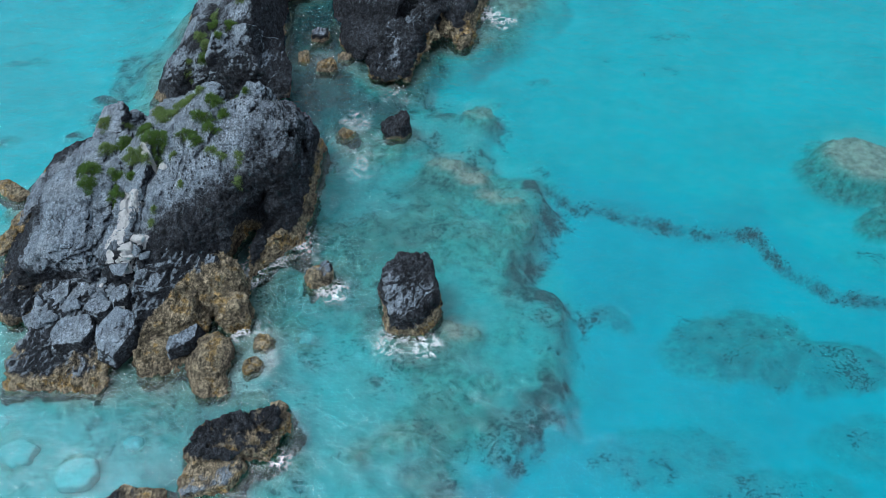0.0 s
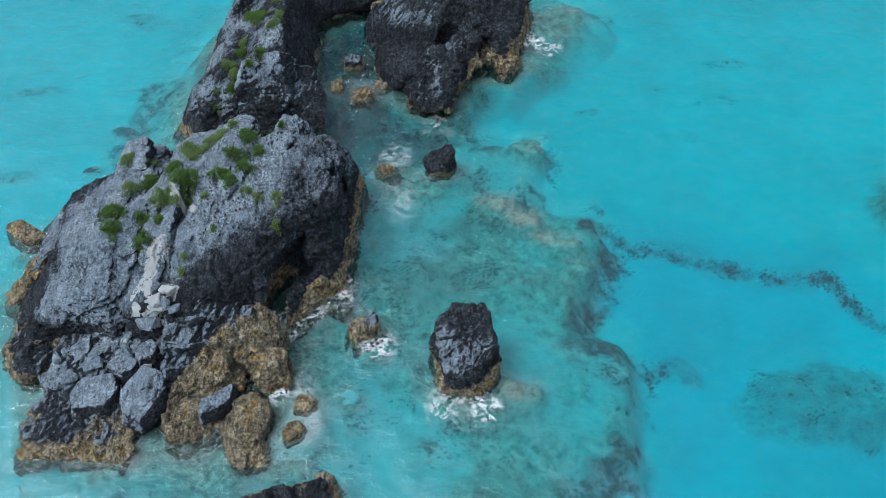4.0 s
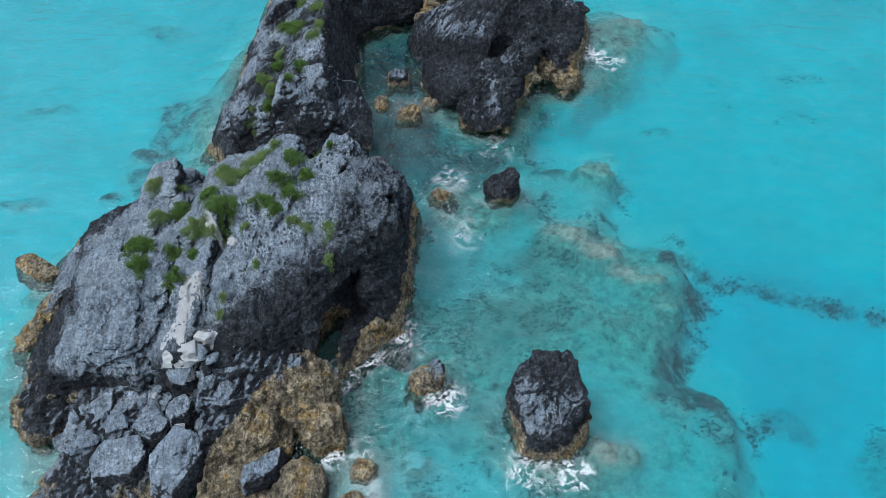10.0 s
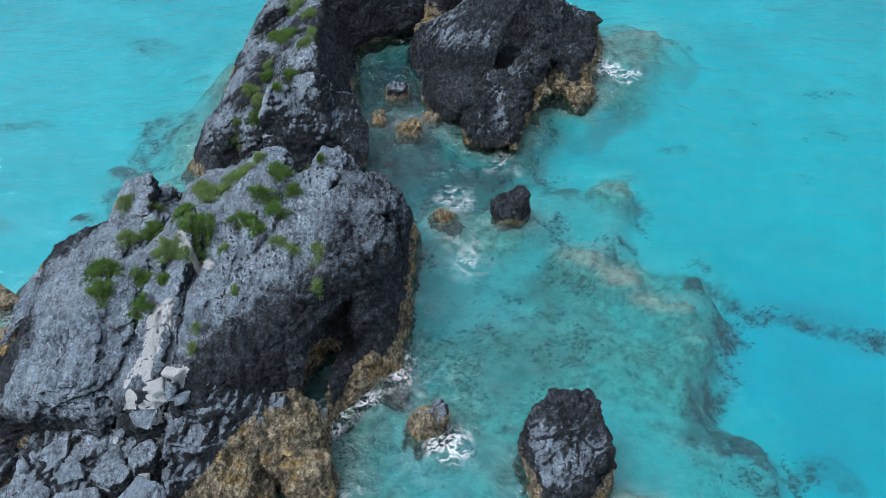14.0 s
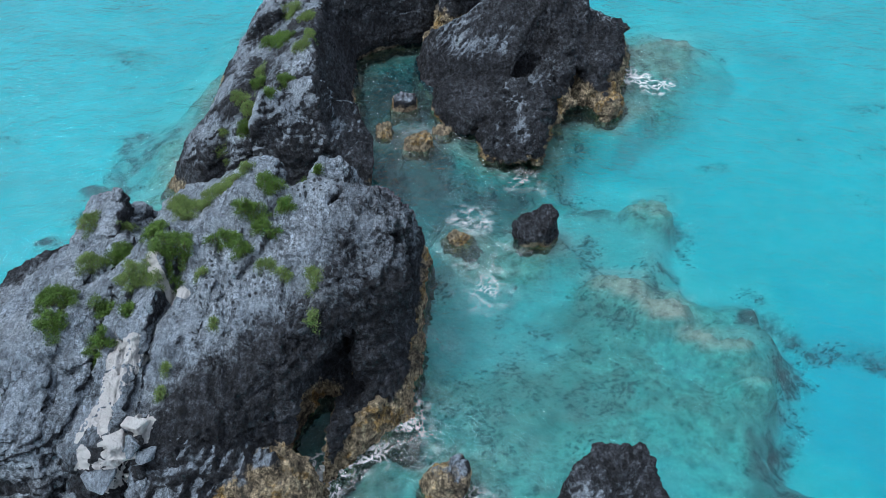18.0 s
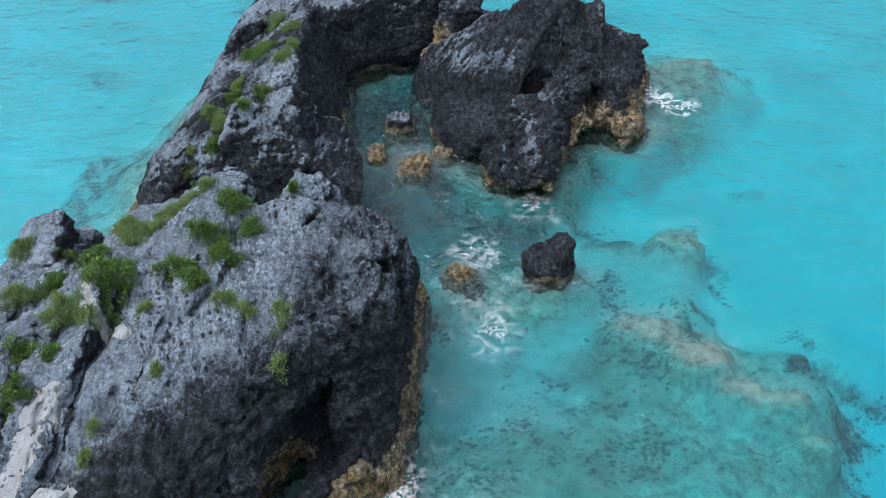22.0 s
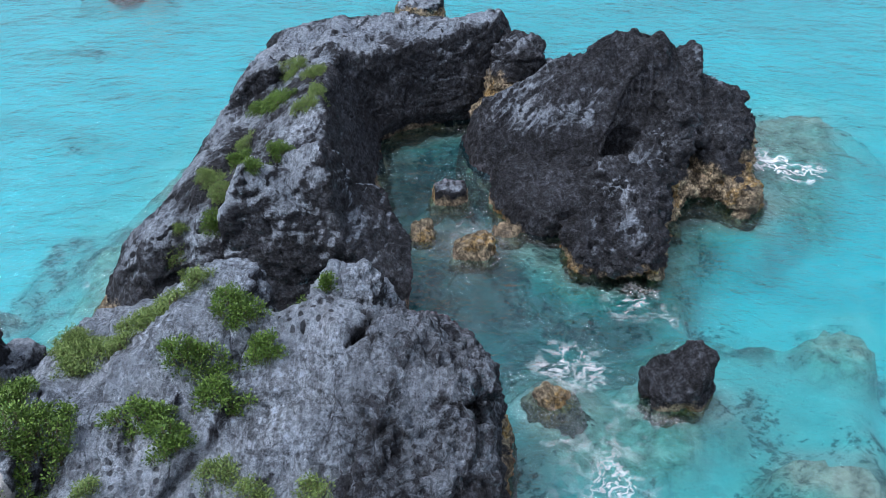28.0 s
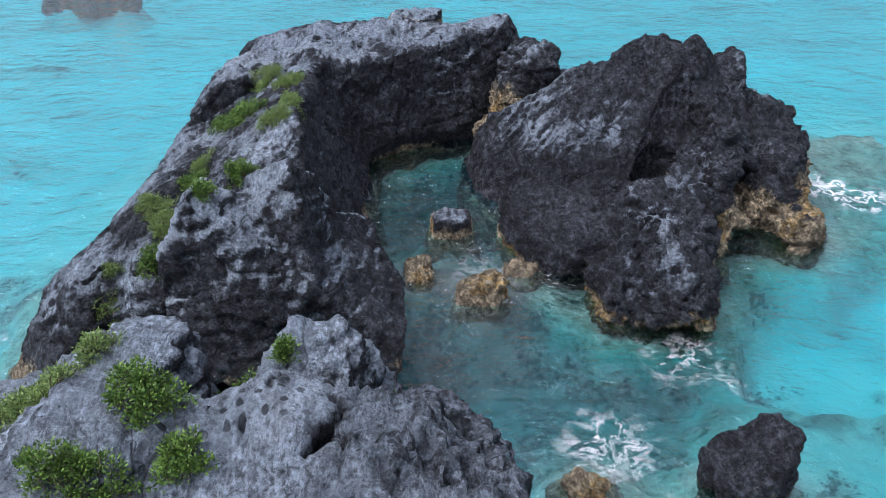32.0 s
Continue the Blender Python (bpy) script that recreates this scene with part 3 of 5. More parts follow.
def main_right_ledge(p):
    """The layered apron below the black face."""
    q = warped(p, 0.26, 0.7, 17)
    a = hull(q, [(-13.9, 25, 1.25, 0.25, -0.35, 1), (-15.6, 24, 0, -1, 0, 0.12), (-12.75, 25, 0, 1, -0.05, 0.35), (-13.5, 21.6, 0, 0.12, -1, 0.4), (-13, 29.5, 0, 0, 1, 0)], 0.15)
    a = smin(a, lump(q, (-12.5, 27.6, 0.3), (1.25, 1.1, 1.45), (0, 0, -25), 2.6), 0.3)
    for y, rise in ((22.6, 0.28), (23.5, 0.22), (24.6, 0.3), (26.2, 0.25)):
        a = a + rise * step(0.10, -0.10, q[:, 1] - y - 0.25 * (q[:, 0] + 14)) - 0.5 * rise
    return smax(a, -sea_cave(p), 0.15)


def main_block(p):
    q = warped(p, 0.28, 0.8, 21)
    return smin(lump(q, (-11.1, 26.1, 0.0), (0.80, 1.05, 1.05), (0, 0, 12), 3), lump(q, (-11.6, 27.2, 0.0), (0.6, 0.8, 1.0), (0, 0, 0), 3), 0.25)


def main_column(p):
    q = warped(p, 0.25, 0.8, 18)
    return smin(lump(q, (-11.85, 23.3, -0.1), (0.85, 1.25, 1.15), (0, 0, -12), 3), lump(q, (-11.6, 21.9, -0.4), (0.8, 0.9, 0.9), (0, 0, 0), 3), 0.3)


def main_cave_jamb(p):
    q = warped(p, 0.25, 0.7, 19)
    return lump(q, (-9.3, 30.9, 0.0), (0.42, 1.5, 1.2), (0, 0, -32), 2.2)


def main_spur(p):
    q = warped(p, 0.3, 0.6, 20)
    return smin(lump(q, (-24.4, 32.6, -0.3), (0.6, 2.5, 1.0), (0, 0, -14), 2.6), lump(q, (-23.2, 34.5, 0.2), (0.8, 2.2, 1.2), (0, 0, -12), 2.6), 0.4)


def arm_body(p):
    q = warped(p, 0.32, 0.42, 25)
    a = hull(q, [
        (-17.5, 47, 2.3, -0.56, 0.09, 1), (-19.0, 46, 0.0, -1, 0.13, 0.6), (-13, 47, 5.0, 0.12, 0.13, 1), (-11.35, 48, 0.6, 1, 0.06, 0.40),
        (-14, 43.3, 1, 0.12, -1, 0.3), (-13.5, 44.4, 3.1, 0.05, -0.52, 1), (-18.2, 43, 0.5, -0.7, -0.7, 0.5), (-13, 60.0, 1.5, -0.15, 1, 0.4)], 0.28)
    back = hull(q, [
        (-12, 58.0, 3.6, -0.03, 0.04, 1), (-10.9, 55.06, 0.0, 0.56, -1, 0.27), (-12, 60.3, 1, -0.1, 1, 0.4), (-17, 57, 1.5, -1, 0.1, 0.6), (-6.25, 57.5, 2, 1, -0.1, 0.28)], 0.3)
    a = smin(a, back, 0.7)
    a = a + gully(q, [(-14.9, 45.0), (-15.0, 48)], 0.45, 0.3) + gully(q, [(-13.3, 42.5), (-13.3, 45.4)], 0.3, 0.15) + gully(q, [(-16.5, 43), (-15.6, 47), (-15.2, 52), (-14, 57)], 0.35, 0.25)
    under = smin(lump(q, (-13.7, 42.9, 1.3), (1.55, 0.95, 1.65), (0, 0, 0), 2.4), lump(q, (-9.6, 55.6, 0.0), (2.6, 0.8, 0.7), (0, 0, 29), 2.4), 0.1)
    return smax(a, -under, 0.3)


def arm_fin(p):
    """Two horns of stone over a hollow face."""
    q = warped(p, 0.18, 0.8, 26)
    tall = hull(q, [(-12.5, 44.4, 4.85, -0.8, -0.15, 0.8), (-12.2, 44.5, 4.85, 1, 0, 0.2), (-12.5, 43.8, 3, -0.15, -1, 0.28), (-12.4, 45.6, 4.6, 0.1, 0.7, 0.7), (-14, 44.5, 1, -1, 0, 0), (-12.4, 44, 1.2, 0, 0.4, -1)], 0.1)
    low = hull(q, [(-14.2, 43.8, 4.7, 0.62, -0.1, 0.8), (-14.4, 43.8, 4.7, -0.9, 0, 0.45), (-14, 43.3, 3, 0.05, -1, 0.25), (-14.2, 45.0, 4.45, 0, 0.7, 0.7), (-14, 44, 1.2, 0, 0.4, -1)], 0.1)
    return smin(tall, low, 0.12)


def arm_end(p):
    q = warped(p, 0.35, 0.7, 27)
    a = smin(lump(q, (-6.25, 57.7, 1.4), (0.95, 1.25, 2.1), (0, 14, 15), 2.6), lump(q, (-4.75, 57.6, 0.9), (1.1, 1.2, 1.6), (0, 10, 0), 2.6), 0.3)
    return smin(a, lump(q, (-7.0, 56.6, 0.2), (0.75, 0.6, 0.9), (0, 0, 20), 2.6), 0.25)


def head_body(p):
    """A slab dipping to the cove, broken off along a fin towards the sea."""
    q = warped(p, 0.24, 0.5, 45)
    a = hull(q, [
        (-7.6, 52.2, 0.0, -0.46, -0.74, 1), (-3.5, 52.0, 1.7, 0.35, -1, 0.73), (-2.0, 54.7, 4.42, 0.24, 0.12, 1), (-2.1, 55.0, 4.2, -0.24, 1, 0.38),
        (0.75, 55.3, 3.0, 1, -0.1, 0.14), (-2, 58.6, 1, 0, 1, 0.35), (-7.75, 52.4, 0.2, -1, -0.1, 0.25)], 0.14)
    dip = np.stack([q[:, 0] * 0.60 - q[:, 1] * 0.80, q[:, 0] * 0.80 + q[:, 1] * 0.60, q[:, 2]], 1)
    a = a - 0.26 * ridged(dip * np.array((1.05, 0.16, 0.25)), 3, 451, 0.6) * step(0.3, -0.2, (p[:, 0] + 3.5) * 0.81 - (p[:, 1] - 52.0) * 0.59)
    folds = ridged(np.stack([q[:, 0] * 0.95, q[:, 1] * 0.2, q[:, 2] * 0.22], 1), 3, 452, 0.6)
    a = a - 0.42 * folds * step(-0.2, 0.4, (p[:, 0] + 3.5) * 0.81 - (p[:, 1] - 52.0) * 0.59)
    return smax(a, -lump(q, (-2.3, 51.9, 1.2), (1.15, 0.9, 0.95), (0, 0, -15), 2.2), 0.25)


def head_shelf(p):
    """The stepped seaward shoulder, undercut at the water."""
    q = warped(p, 0.26, 0.6, 46)
    a = hull(q, [(0.6, 54.0, 2.5, 0.50, -0.05, 1), (2.75, 54.0, 0.6, 1, -0.2, 0.2), (1.2, 49.6, 0.15, 0.3, -1, 0.8), (1.2, 49.2, 0, 0.3, -1, 0), (-1.6, 52, 1, -1, -0.2, 0.3), (1, 57.5, 0, 0.2, 1, 0.3)], 0.16)
    a = a + gully(q, [(0.3, 50), (0.5, 54)], 0.35, 0.5) + gully(q, [(1.4, 51), (3.3, 52.6)], 0.2, 0.35) + gully(q, [(0.9, 49), (2.4, 51.6)], 0.2, 0.25)
    a = smin(a, lump(q, (1.35, 50.0, 0.25), (0.65, 0.9, 0.75), (0, 0, -30), 2.8), 0.25)
    a = smax(a, -lump(q, (-0.2, 50.7, 1.2), (0.5, 0.9, 0.9), (0, 12, 10), 2.3), 0.2)
    return smax(a, -lump(q, (-0.1, 49.0, -0.1), (1.0, 1.5, 0.85), (0, 0, 8), 2.4), 0.2)


def head_spur(p):
    """The crest that runs from the face down to the foot."""
    q = warped(p, 0.3, 0.7, 49)
    a = smin(lump(q, (-1.95, 50.2, 0.55), (0.95, 1.7, 1.45), (8, 0, -28), 2.4), lump(q, (-0.95, 51.9, 0.6), (0.75, 1.5, 1.5), (0, 0, -20), 2.4), 0.35)
    return smin(a, lump(q, (-3.6, 49.9, 0.4), (1.2, 0.9, 1.0), (0, 0, 10), 2.5), 0.35)


def head_foot(p):
    q = warped(p, 0.3, 0.6, 47)
    a = smin(lump(q, (-3.5, 47.3, 0.2), (1.5, 2.3, 1.45), (0, 0, 5), 2.5), lump(q, (-2.9, 48.8, 0.8), (1.2, 1.6, 1.35), (0, 0, 0), 2.4), 0.4)
    a = a + gully(q, [(-4.4, 45), (-3.6, 48)], 0.3, 0.25)
    return smax(a, -lump(q, (-3.3, 45.2, 0.0), (0.75, 0.6, 0.55), (0, 0, 0), 2.4), 0.2)


def head_step(p):
    q = warped(p, 0.3, 0.6, 48)
    return smin(lump(q, (-5.3, 49.7, 0.1), (1.6, 1.7, 1.05), (0, 0, 10), 3), lump(q, (-6.2, 50.9, 0.1), (1.0, 1.3, 0.9), (0, 0, 10), 3), 0.3)


def bores(v):
    """Where rows of small bored holes pit the slab."""
    d = lump(v, (-13.45, 32.75, 5), (0.85, 1.55, 3), (0, 0, 15), 2.5)
    e = np.minimum(lump(v, (-12.2, 36.3, 5), (1.3, 0.35, 3), (0, 0, 0), 2.5), lump(v, (-16.8, 34.0, 5), (1.6, 0.25, 3), (0, 0, 8), 2.5))
    return step(0.25, -0.1, np.minimum(d, e) + 0.35 * fbm(v * 1.1, 3, 60))


def shoulder_at(v):
    """How far a place lies on the rough seaward shoulder of the slab."""
    return step(-0.7, 0.5, v[:, 0] + 10.9 - 0.16 * (v[:, 1] - 33.5) + 0.5 * fbm(v * 0.6, 3, 61)) * step(31.5, 33.0, v[:, 1])


def slab_karst(v, n):
    flat = np.clip(n[:, 2], 0, 1) ** 2
    return np.maximum(1.1 - 0.95 * flat, 1.25 * shoulder_at(v))


def stony(field, low, high, size, rough=0.16, seed=3, black=0.0, fresh=None, zone=None, tide=0.6, groove=(0.0, 1.0), bed=(0.0, 0.3, 1.0), skin=1.0, karst=None, facing=1.0, facet=1.0):
    """A rock's mesh: the field's surface, weathered by joints, thin beds, pits and grain."""
    v, f = surface(field, low, high, size)
    n = normals_of(v, f)
    bed = np.array(bed) / np.linalg.norm(bed)
    along = np.array((*groove, 0.0))
    across = np.cross(bed, along)
    u = np.stack([v @ across, v @ along, v @ bed], 1)
    u = u + 0.35 * np.stack([fbm(v * 0.6, 2, seed + 40 + k) for k in range(3)], 1)
    flat = np.clip(n[:, 2], 0, 1) ** 2
    furrow = ridged(u * np.array((1.7, 0.16, 0.5)), 4, seed + 1, 0.65)
    d1, d2, own = cells(u * np.array((0.75, 0.32, 1.1)), seed + 9)
    joint = step(0.07, 0.0, d2 - d1)
    f1, f2, chip = cells(u * np.array((1.9, 1.1, 2.3)) + 0.4 * vnoise(v * 2.3, seed + 3)[:, None], seed + 10)
    e1, e2, _ = cells(v * 2.6, seed + 11)
    crag = ridged(v * 1.2, 5, seed, 0.62)
    grit = ridged(v * 4.1, 3, seed + 20, 0.65)
    lace = (1.1 - 0.6 * flat) if karst is None else karst(v, n)
    plate = 3.5 * (fbm(u * np.array((0.5, 0.28, 0.3)), 4, seed + 30, 0.55) + 0.5)
    plate = np.floor(plate) + step(0.86, 1.0, plate - np.floor(plate)) - 1.7
    rise = skin * 0.22 * furrow * flat + 0.85 * crag * lace + facet * (1.0 * (own - 0.5) + 0.7 * (chip - 0.5)) - 0.45 * joint - 0.75 * step(0.42, 0.10, e1) * lace + 0.60 * grit * (0.5 + 0.5 * lace) + facet * 0.55 * plate * flat
    v2 = v + n * (rough * rise)[:, None]
    n = normals_of(v2, f)
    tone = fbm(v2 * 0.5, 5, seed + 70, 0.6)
    # steep and +x sides darkened: painted shade on top of real crust
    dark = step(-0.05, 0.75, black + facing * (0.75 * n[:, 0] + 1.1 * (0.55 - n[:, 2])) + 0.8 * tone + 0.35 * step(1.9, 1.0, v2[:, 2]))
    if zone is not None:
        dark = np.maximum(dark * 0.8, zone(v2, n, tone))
    wet = step(0.5, -0.3, v2[:, 2] - (tide(v2) if callable(tide) else tide) + 0.7 * fbm(v2 * 0.7, 4, seed + 80, 0.6))
    bare = np.zeros(len(v2)) if fresh is None else fresh(v2, n)
    return quad_mesh("rock", v2, f, True, stain_shade=np.clip(dark, 0, 1), bored=bores(v2) * flat, tide=np.clip(wet, 0, 1), fresh=bare)


def part(name, me, mat, parent, label=""):
    ob = new(name, me)
    me.materials.append(mat)
    ob.parent = parent
    return tagged(ob, label)


def thing(name, label, category, group="", kind="", where=(0, 0, 0)):
    ob = new(name)
    ob.location = where
    ob.empty_display_size = 0.2
    return tagged(ob, label, category, group, kind)


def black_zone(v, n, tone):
    """Black crust and painted shade over the seaward face, the shoulder above the cave and the slab's foot."""
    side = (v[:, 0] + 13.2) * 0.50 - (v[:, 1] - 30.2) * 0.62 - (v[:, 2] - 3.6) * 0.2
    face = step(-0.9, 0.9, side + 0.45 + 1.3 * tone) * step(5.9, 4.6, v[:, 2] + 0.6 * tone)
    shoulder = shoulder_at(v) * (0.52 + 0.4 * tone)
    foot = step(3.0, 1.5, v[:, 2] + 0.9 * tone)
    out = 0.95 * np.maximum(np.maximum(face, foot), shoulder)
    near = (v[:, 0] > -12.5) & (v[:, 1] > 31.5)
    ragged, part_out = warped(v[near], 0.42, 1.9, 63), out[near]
    # the hollows' inner shade is put into the colour as black
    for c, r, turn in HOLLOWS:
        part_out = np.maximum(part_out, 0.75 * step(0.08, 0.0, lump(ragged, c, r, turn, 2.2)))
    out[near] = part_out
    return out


def white_scar(v, n):
    """Freshly broken pale stone on the rib and round it."""
    d = line_distance(v[:, :2], [(-16.3, 31.0), (-16.6, 29.6), (-16.9, 27.7)])
    e1, e2, own = cells(v * np.array((1.7, 1.0, 1.2)) + 0.3 * vnoise(v * 2, 76)[:, None], 77)
    edge = step(0.02, 0.08, e2 - e1)
    core = step(0.55, 0.35, d + 0.3 * fbm(v * 1.2, 3, 79)) * (own > 0.22)
    near = (np.hypot(v[:, 0] + 15.9, (v[:, 1] - 28.0) * 0.8) < 1.35) * (own > 0.66)
    sandy = step(0.30, 0.15, line_distance(v[:, :2], [(-16.15, 33.9), (-15.95, 33.0), (-15.1, 32.55)]) + 0.2 * fbm(v * 2, 2, 81)) * 0.8
    return np.maximum(np.maximum(core, near) * edge, sandy)


def tan_side(v):
    """Which side of the black zone's lower edge a place lies on."""
    return step(-0.6, 0.6, (v[:, 0] + 13.6) * 0.87 - (v[:, 1] - 27.3) * 0.5)


def slab_tide(v):
    """The tan zone climbs towards the sea cave."""
    return 0.5 + 1.4 * tan_side(v) * step(-10.2, -11.4, v[:, 0]) + 0.45 * step(-9.4, -8.4, v[:, 0])


main = thing("rock_outcrop", "large grey limestone outcrop with ochre foot standing in the sea", "rock")
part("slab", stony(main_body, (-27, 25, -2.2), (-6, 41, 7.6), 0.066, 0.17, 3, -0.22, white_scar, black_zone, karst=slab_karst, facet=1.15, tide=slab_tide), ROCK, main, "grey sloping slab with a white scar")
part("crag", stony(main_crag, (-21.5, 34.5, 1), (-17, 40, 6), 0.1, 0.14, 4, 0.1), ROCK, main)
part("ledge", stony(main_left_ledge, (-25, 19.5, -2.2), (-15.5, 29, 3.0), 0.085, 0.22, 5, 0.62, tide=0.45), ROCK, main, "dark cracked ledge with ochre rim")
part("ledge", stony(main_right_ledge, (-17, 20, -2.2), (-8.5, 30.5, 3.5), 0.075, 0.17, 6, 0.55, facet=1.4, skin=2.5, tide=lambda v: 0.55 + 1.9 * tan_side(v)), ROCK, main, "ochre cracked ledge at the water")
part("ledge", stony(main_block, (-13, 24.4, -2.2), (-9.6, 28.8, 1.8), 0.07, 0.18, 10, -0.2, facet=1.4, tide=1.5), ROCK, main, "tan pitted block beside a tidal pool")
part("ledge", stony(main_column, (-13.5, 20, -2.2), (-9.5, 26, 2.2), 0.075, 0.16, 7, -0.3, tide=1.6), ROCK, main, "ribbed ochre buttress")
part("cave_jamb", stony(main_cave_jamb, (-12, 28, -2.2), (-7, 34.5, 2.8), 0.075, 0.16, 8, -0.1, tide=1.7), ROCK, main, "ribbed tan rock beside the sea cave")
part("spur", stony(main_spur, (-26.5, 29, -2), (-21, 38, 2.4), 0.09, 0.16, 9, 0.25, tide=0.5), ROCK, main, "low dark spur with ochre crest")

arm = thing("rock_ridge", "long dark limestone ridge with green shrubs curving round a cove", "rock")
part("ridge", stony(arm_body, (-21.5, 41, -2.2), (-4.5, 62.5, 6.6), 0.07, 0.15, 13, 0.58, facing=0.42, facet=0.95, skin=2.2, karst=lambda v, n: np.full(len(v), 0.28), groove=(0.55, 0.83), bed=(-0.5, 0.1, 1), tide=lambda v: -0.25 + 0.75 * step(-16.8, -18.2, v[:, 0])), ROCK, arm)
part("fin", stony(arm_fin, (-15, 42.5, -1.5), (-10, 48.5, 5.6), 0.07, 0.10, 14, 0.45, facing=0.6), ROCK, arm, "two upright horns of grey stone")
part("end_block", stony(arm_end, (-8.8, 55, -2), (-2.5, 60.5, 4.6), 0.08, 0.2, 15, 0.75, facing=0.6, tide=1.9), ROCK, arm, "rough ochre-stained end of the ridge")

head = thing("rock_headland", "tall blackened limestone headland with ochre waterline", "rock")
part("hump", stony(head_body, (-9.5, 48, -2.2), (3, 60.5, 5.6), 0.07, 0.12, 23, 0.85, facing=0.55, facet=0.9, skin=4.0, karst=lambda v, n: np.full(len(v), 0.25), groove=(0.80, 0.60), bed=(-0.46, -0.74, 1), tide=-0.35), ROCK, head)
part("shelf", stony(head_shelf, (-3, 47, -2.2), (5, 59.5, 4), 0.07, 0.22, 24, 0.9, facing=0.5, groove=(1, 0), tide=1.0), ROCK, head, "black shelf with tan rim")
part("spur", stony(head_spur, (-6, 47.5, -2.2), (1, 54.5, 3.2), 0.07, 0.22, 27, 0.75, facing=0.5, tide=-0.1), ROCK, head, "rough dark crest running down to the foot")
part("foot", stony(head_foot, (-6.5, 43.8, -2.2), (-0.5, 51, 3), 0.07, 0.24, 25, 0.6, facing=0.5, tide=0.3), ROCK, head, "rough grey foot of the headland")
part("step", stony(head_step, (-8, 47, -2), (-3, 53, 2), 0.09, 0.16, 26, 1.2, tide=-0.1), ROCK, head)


# ---- loose boulders ----
def wedge(p, c, planes, seed, amount=0.22, edge=0.16):
    return hull(warped(p - np.array(c), amount, 0.9, seed), planes, edge)


def boulder(c, planes, seed, label, black=0.2, tide=0.5, size=0.07, rough=0.11, reach=3.0, group="boulders in the shallows", facet=0.6):
    fld = lambda p: wedge(p, c, planes, seed, 0.18, 0.07)
    low, high = np.array(c) - reach, np.array(c) + reach
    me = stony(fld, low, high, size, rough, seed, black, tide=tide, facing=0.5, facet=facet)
    ob = new("boulder", me)
    me.materials.append(ROCK)
    return tagged(ob, label, "boulder", group)


def block(rx, ry, top, bottom=1.2, lean=0.0, taper=0.25, yaw=0.0, tip=0.0):
    """Planes of a rough block about its foot on the water."""
    c, s = math.cos(radians(yaw)), math.sin(radians(yaw))
    sides = [(rx, 0, 1, 0.15), (-rx, 0, -1, -0.1), (0, ry, 0.1, 1), (0, -ry, -0.15, -1), (rx * 0.72, -ry * 0.72, 0.7, -0.7), (-rx * 0.72, ry * 0.72, -0.7, 0.7)]
    out = [(x * c - y * s, x * s + y * c, 0, a * c - b * s, a * s + b * c, taper) for x, y, a, b in sides]
    return out + [(0, 0, top, lean, tip, 1), (0, 0, -bottom, 0, 0, -1)]


DARK = "dark pitted boulder with an ochre foot in shallow water"
OCHRE = "small ochre boulder awash in shallow water"
boulder((-1.75, 26.85, 0), block(1.42, 1.85, 1.95, lean=0.05, tip=-0.28, taper=0.10, yaw=8), 61, "large blackish boulder with ochre foot standing in shallow water", 0.6, 0.5, 0.055, 0.19)
boulder((-6.7, 28.65, 0), block(0.82, 0.6, 0.85, taper=0.3, yaw=20, tip=-0.25), 62, OCHRE, 0.0, 0.85, 0.045, 0.10, 1.7)
boulder((-9.75, 18.8, 0), block(2.35, 1.15, 0.95, lean=0.04, tip=-0.12, yaw=20), 63, "long layered black and ochre rock in shallow water", 0.85, 0.48, 0.06, 0.22, 3.3, facet=1.7)
boulder((-10.7, 17.1, 0), block(1.5, 0.9, 0.45, lean=-0.1, yaw=20), 73, "low ochre rock in shallow water", 0.2, 0.42, 0.07, 0.13, 2.4)
boulder((-14.0, 15.7, 0), block(1.45, 0.75, 0.3, yaw=-2), 64, DARK, 0.4, 0.15, 0.07, 0.1, 2.2)
boulder((-3.0, 40.55, 0), block(0.82, 0.6, 0.95, lean=-0.5, tip=-0.1, taper=-0.02, yaw=12), 65, "black wedge-shaped boulder with ochre foot", 0.9, -0.1, 0.05, 0.12, 2.2)
boulder((-6.1, 40.3, 0), block(0.5, 0.38, 0.32, taper=0.5, tip=-0.2), 66, OCHRE, -0.2, 1.0, 0.04, 0.14, 1.3)
boulder((-8.8, 50.6, 0), block(0.65, 0.75, 0.5, tip=0.1), 67, DARK, 0.3, 0.1, 0.06, 0.09, 1.6)
boulder((-9.65, 48.3, 0), block(0.4, 0.55, 0.3, tip=-0.2), 68, OCHRE, 0.1, 0.5, 0.05, 0.09, 1.3)
boulder((-8.05, 47.1, 0), block(0.7, 0.5, 0.45, lean=-0.2, yaw=10), 69, OCHRE, 0.0, 0.6, 0.05, 0.1, 1.4)
boulder((-6.8, 48.3, 0), block(0.55, 0.4, 0.25), 70, OCHRE, 0.0, 0.7, 0.05, 0.09, 1.3)
boulder((-10.3, 70.2, 0), block(1.25, 0.9, 0.75), 71, "rough tan boulder far out in the sea", 0.0, 0.4, 0.08, 0.16, 2.6, "")
boulder((-25.8, 35.2, 0), block(1.25, 0.5, 0.35, yaw=-30), 72, "low ochre rock just above the water", 0.0, 0.8, 0.07, 0.1, 2.0)
boulder((-29.2, 77.6, 0), block(2.4, 1.0, 0.2), 74, "dark flat rock far out in the sea", 0.5, 0.0, 0.12, 0.15, 3.4, "")
boulder((-9.3, 24.4, 0), block(0.45, 0.4, 0.3), 75, OCHRE, -0.2, 1.0, 0.05, 0.08, 1.2)
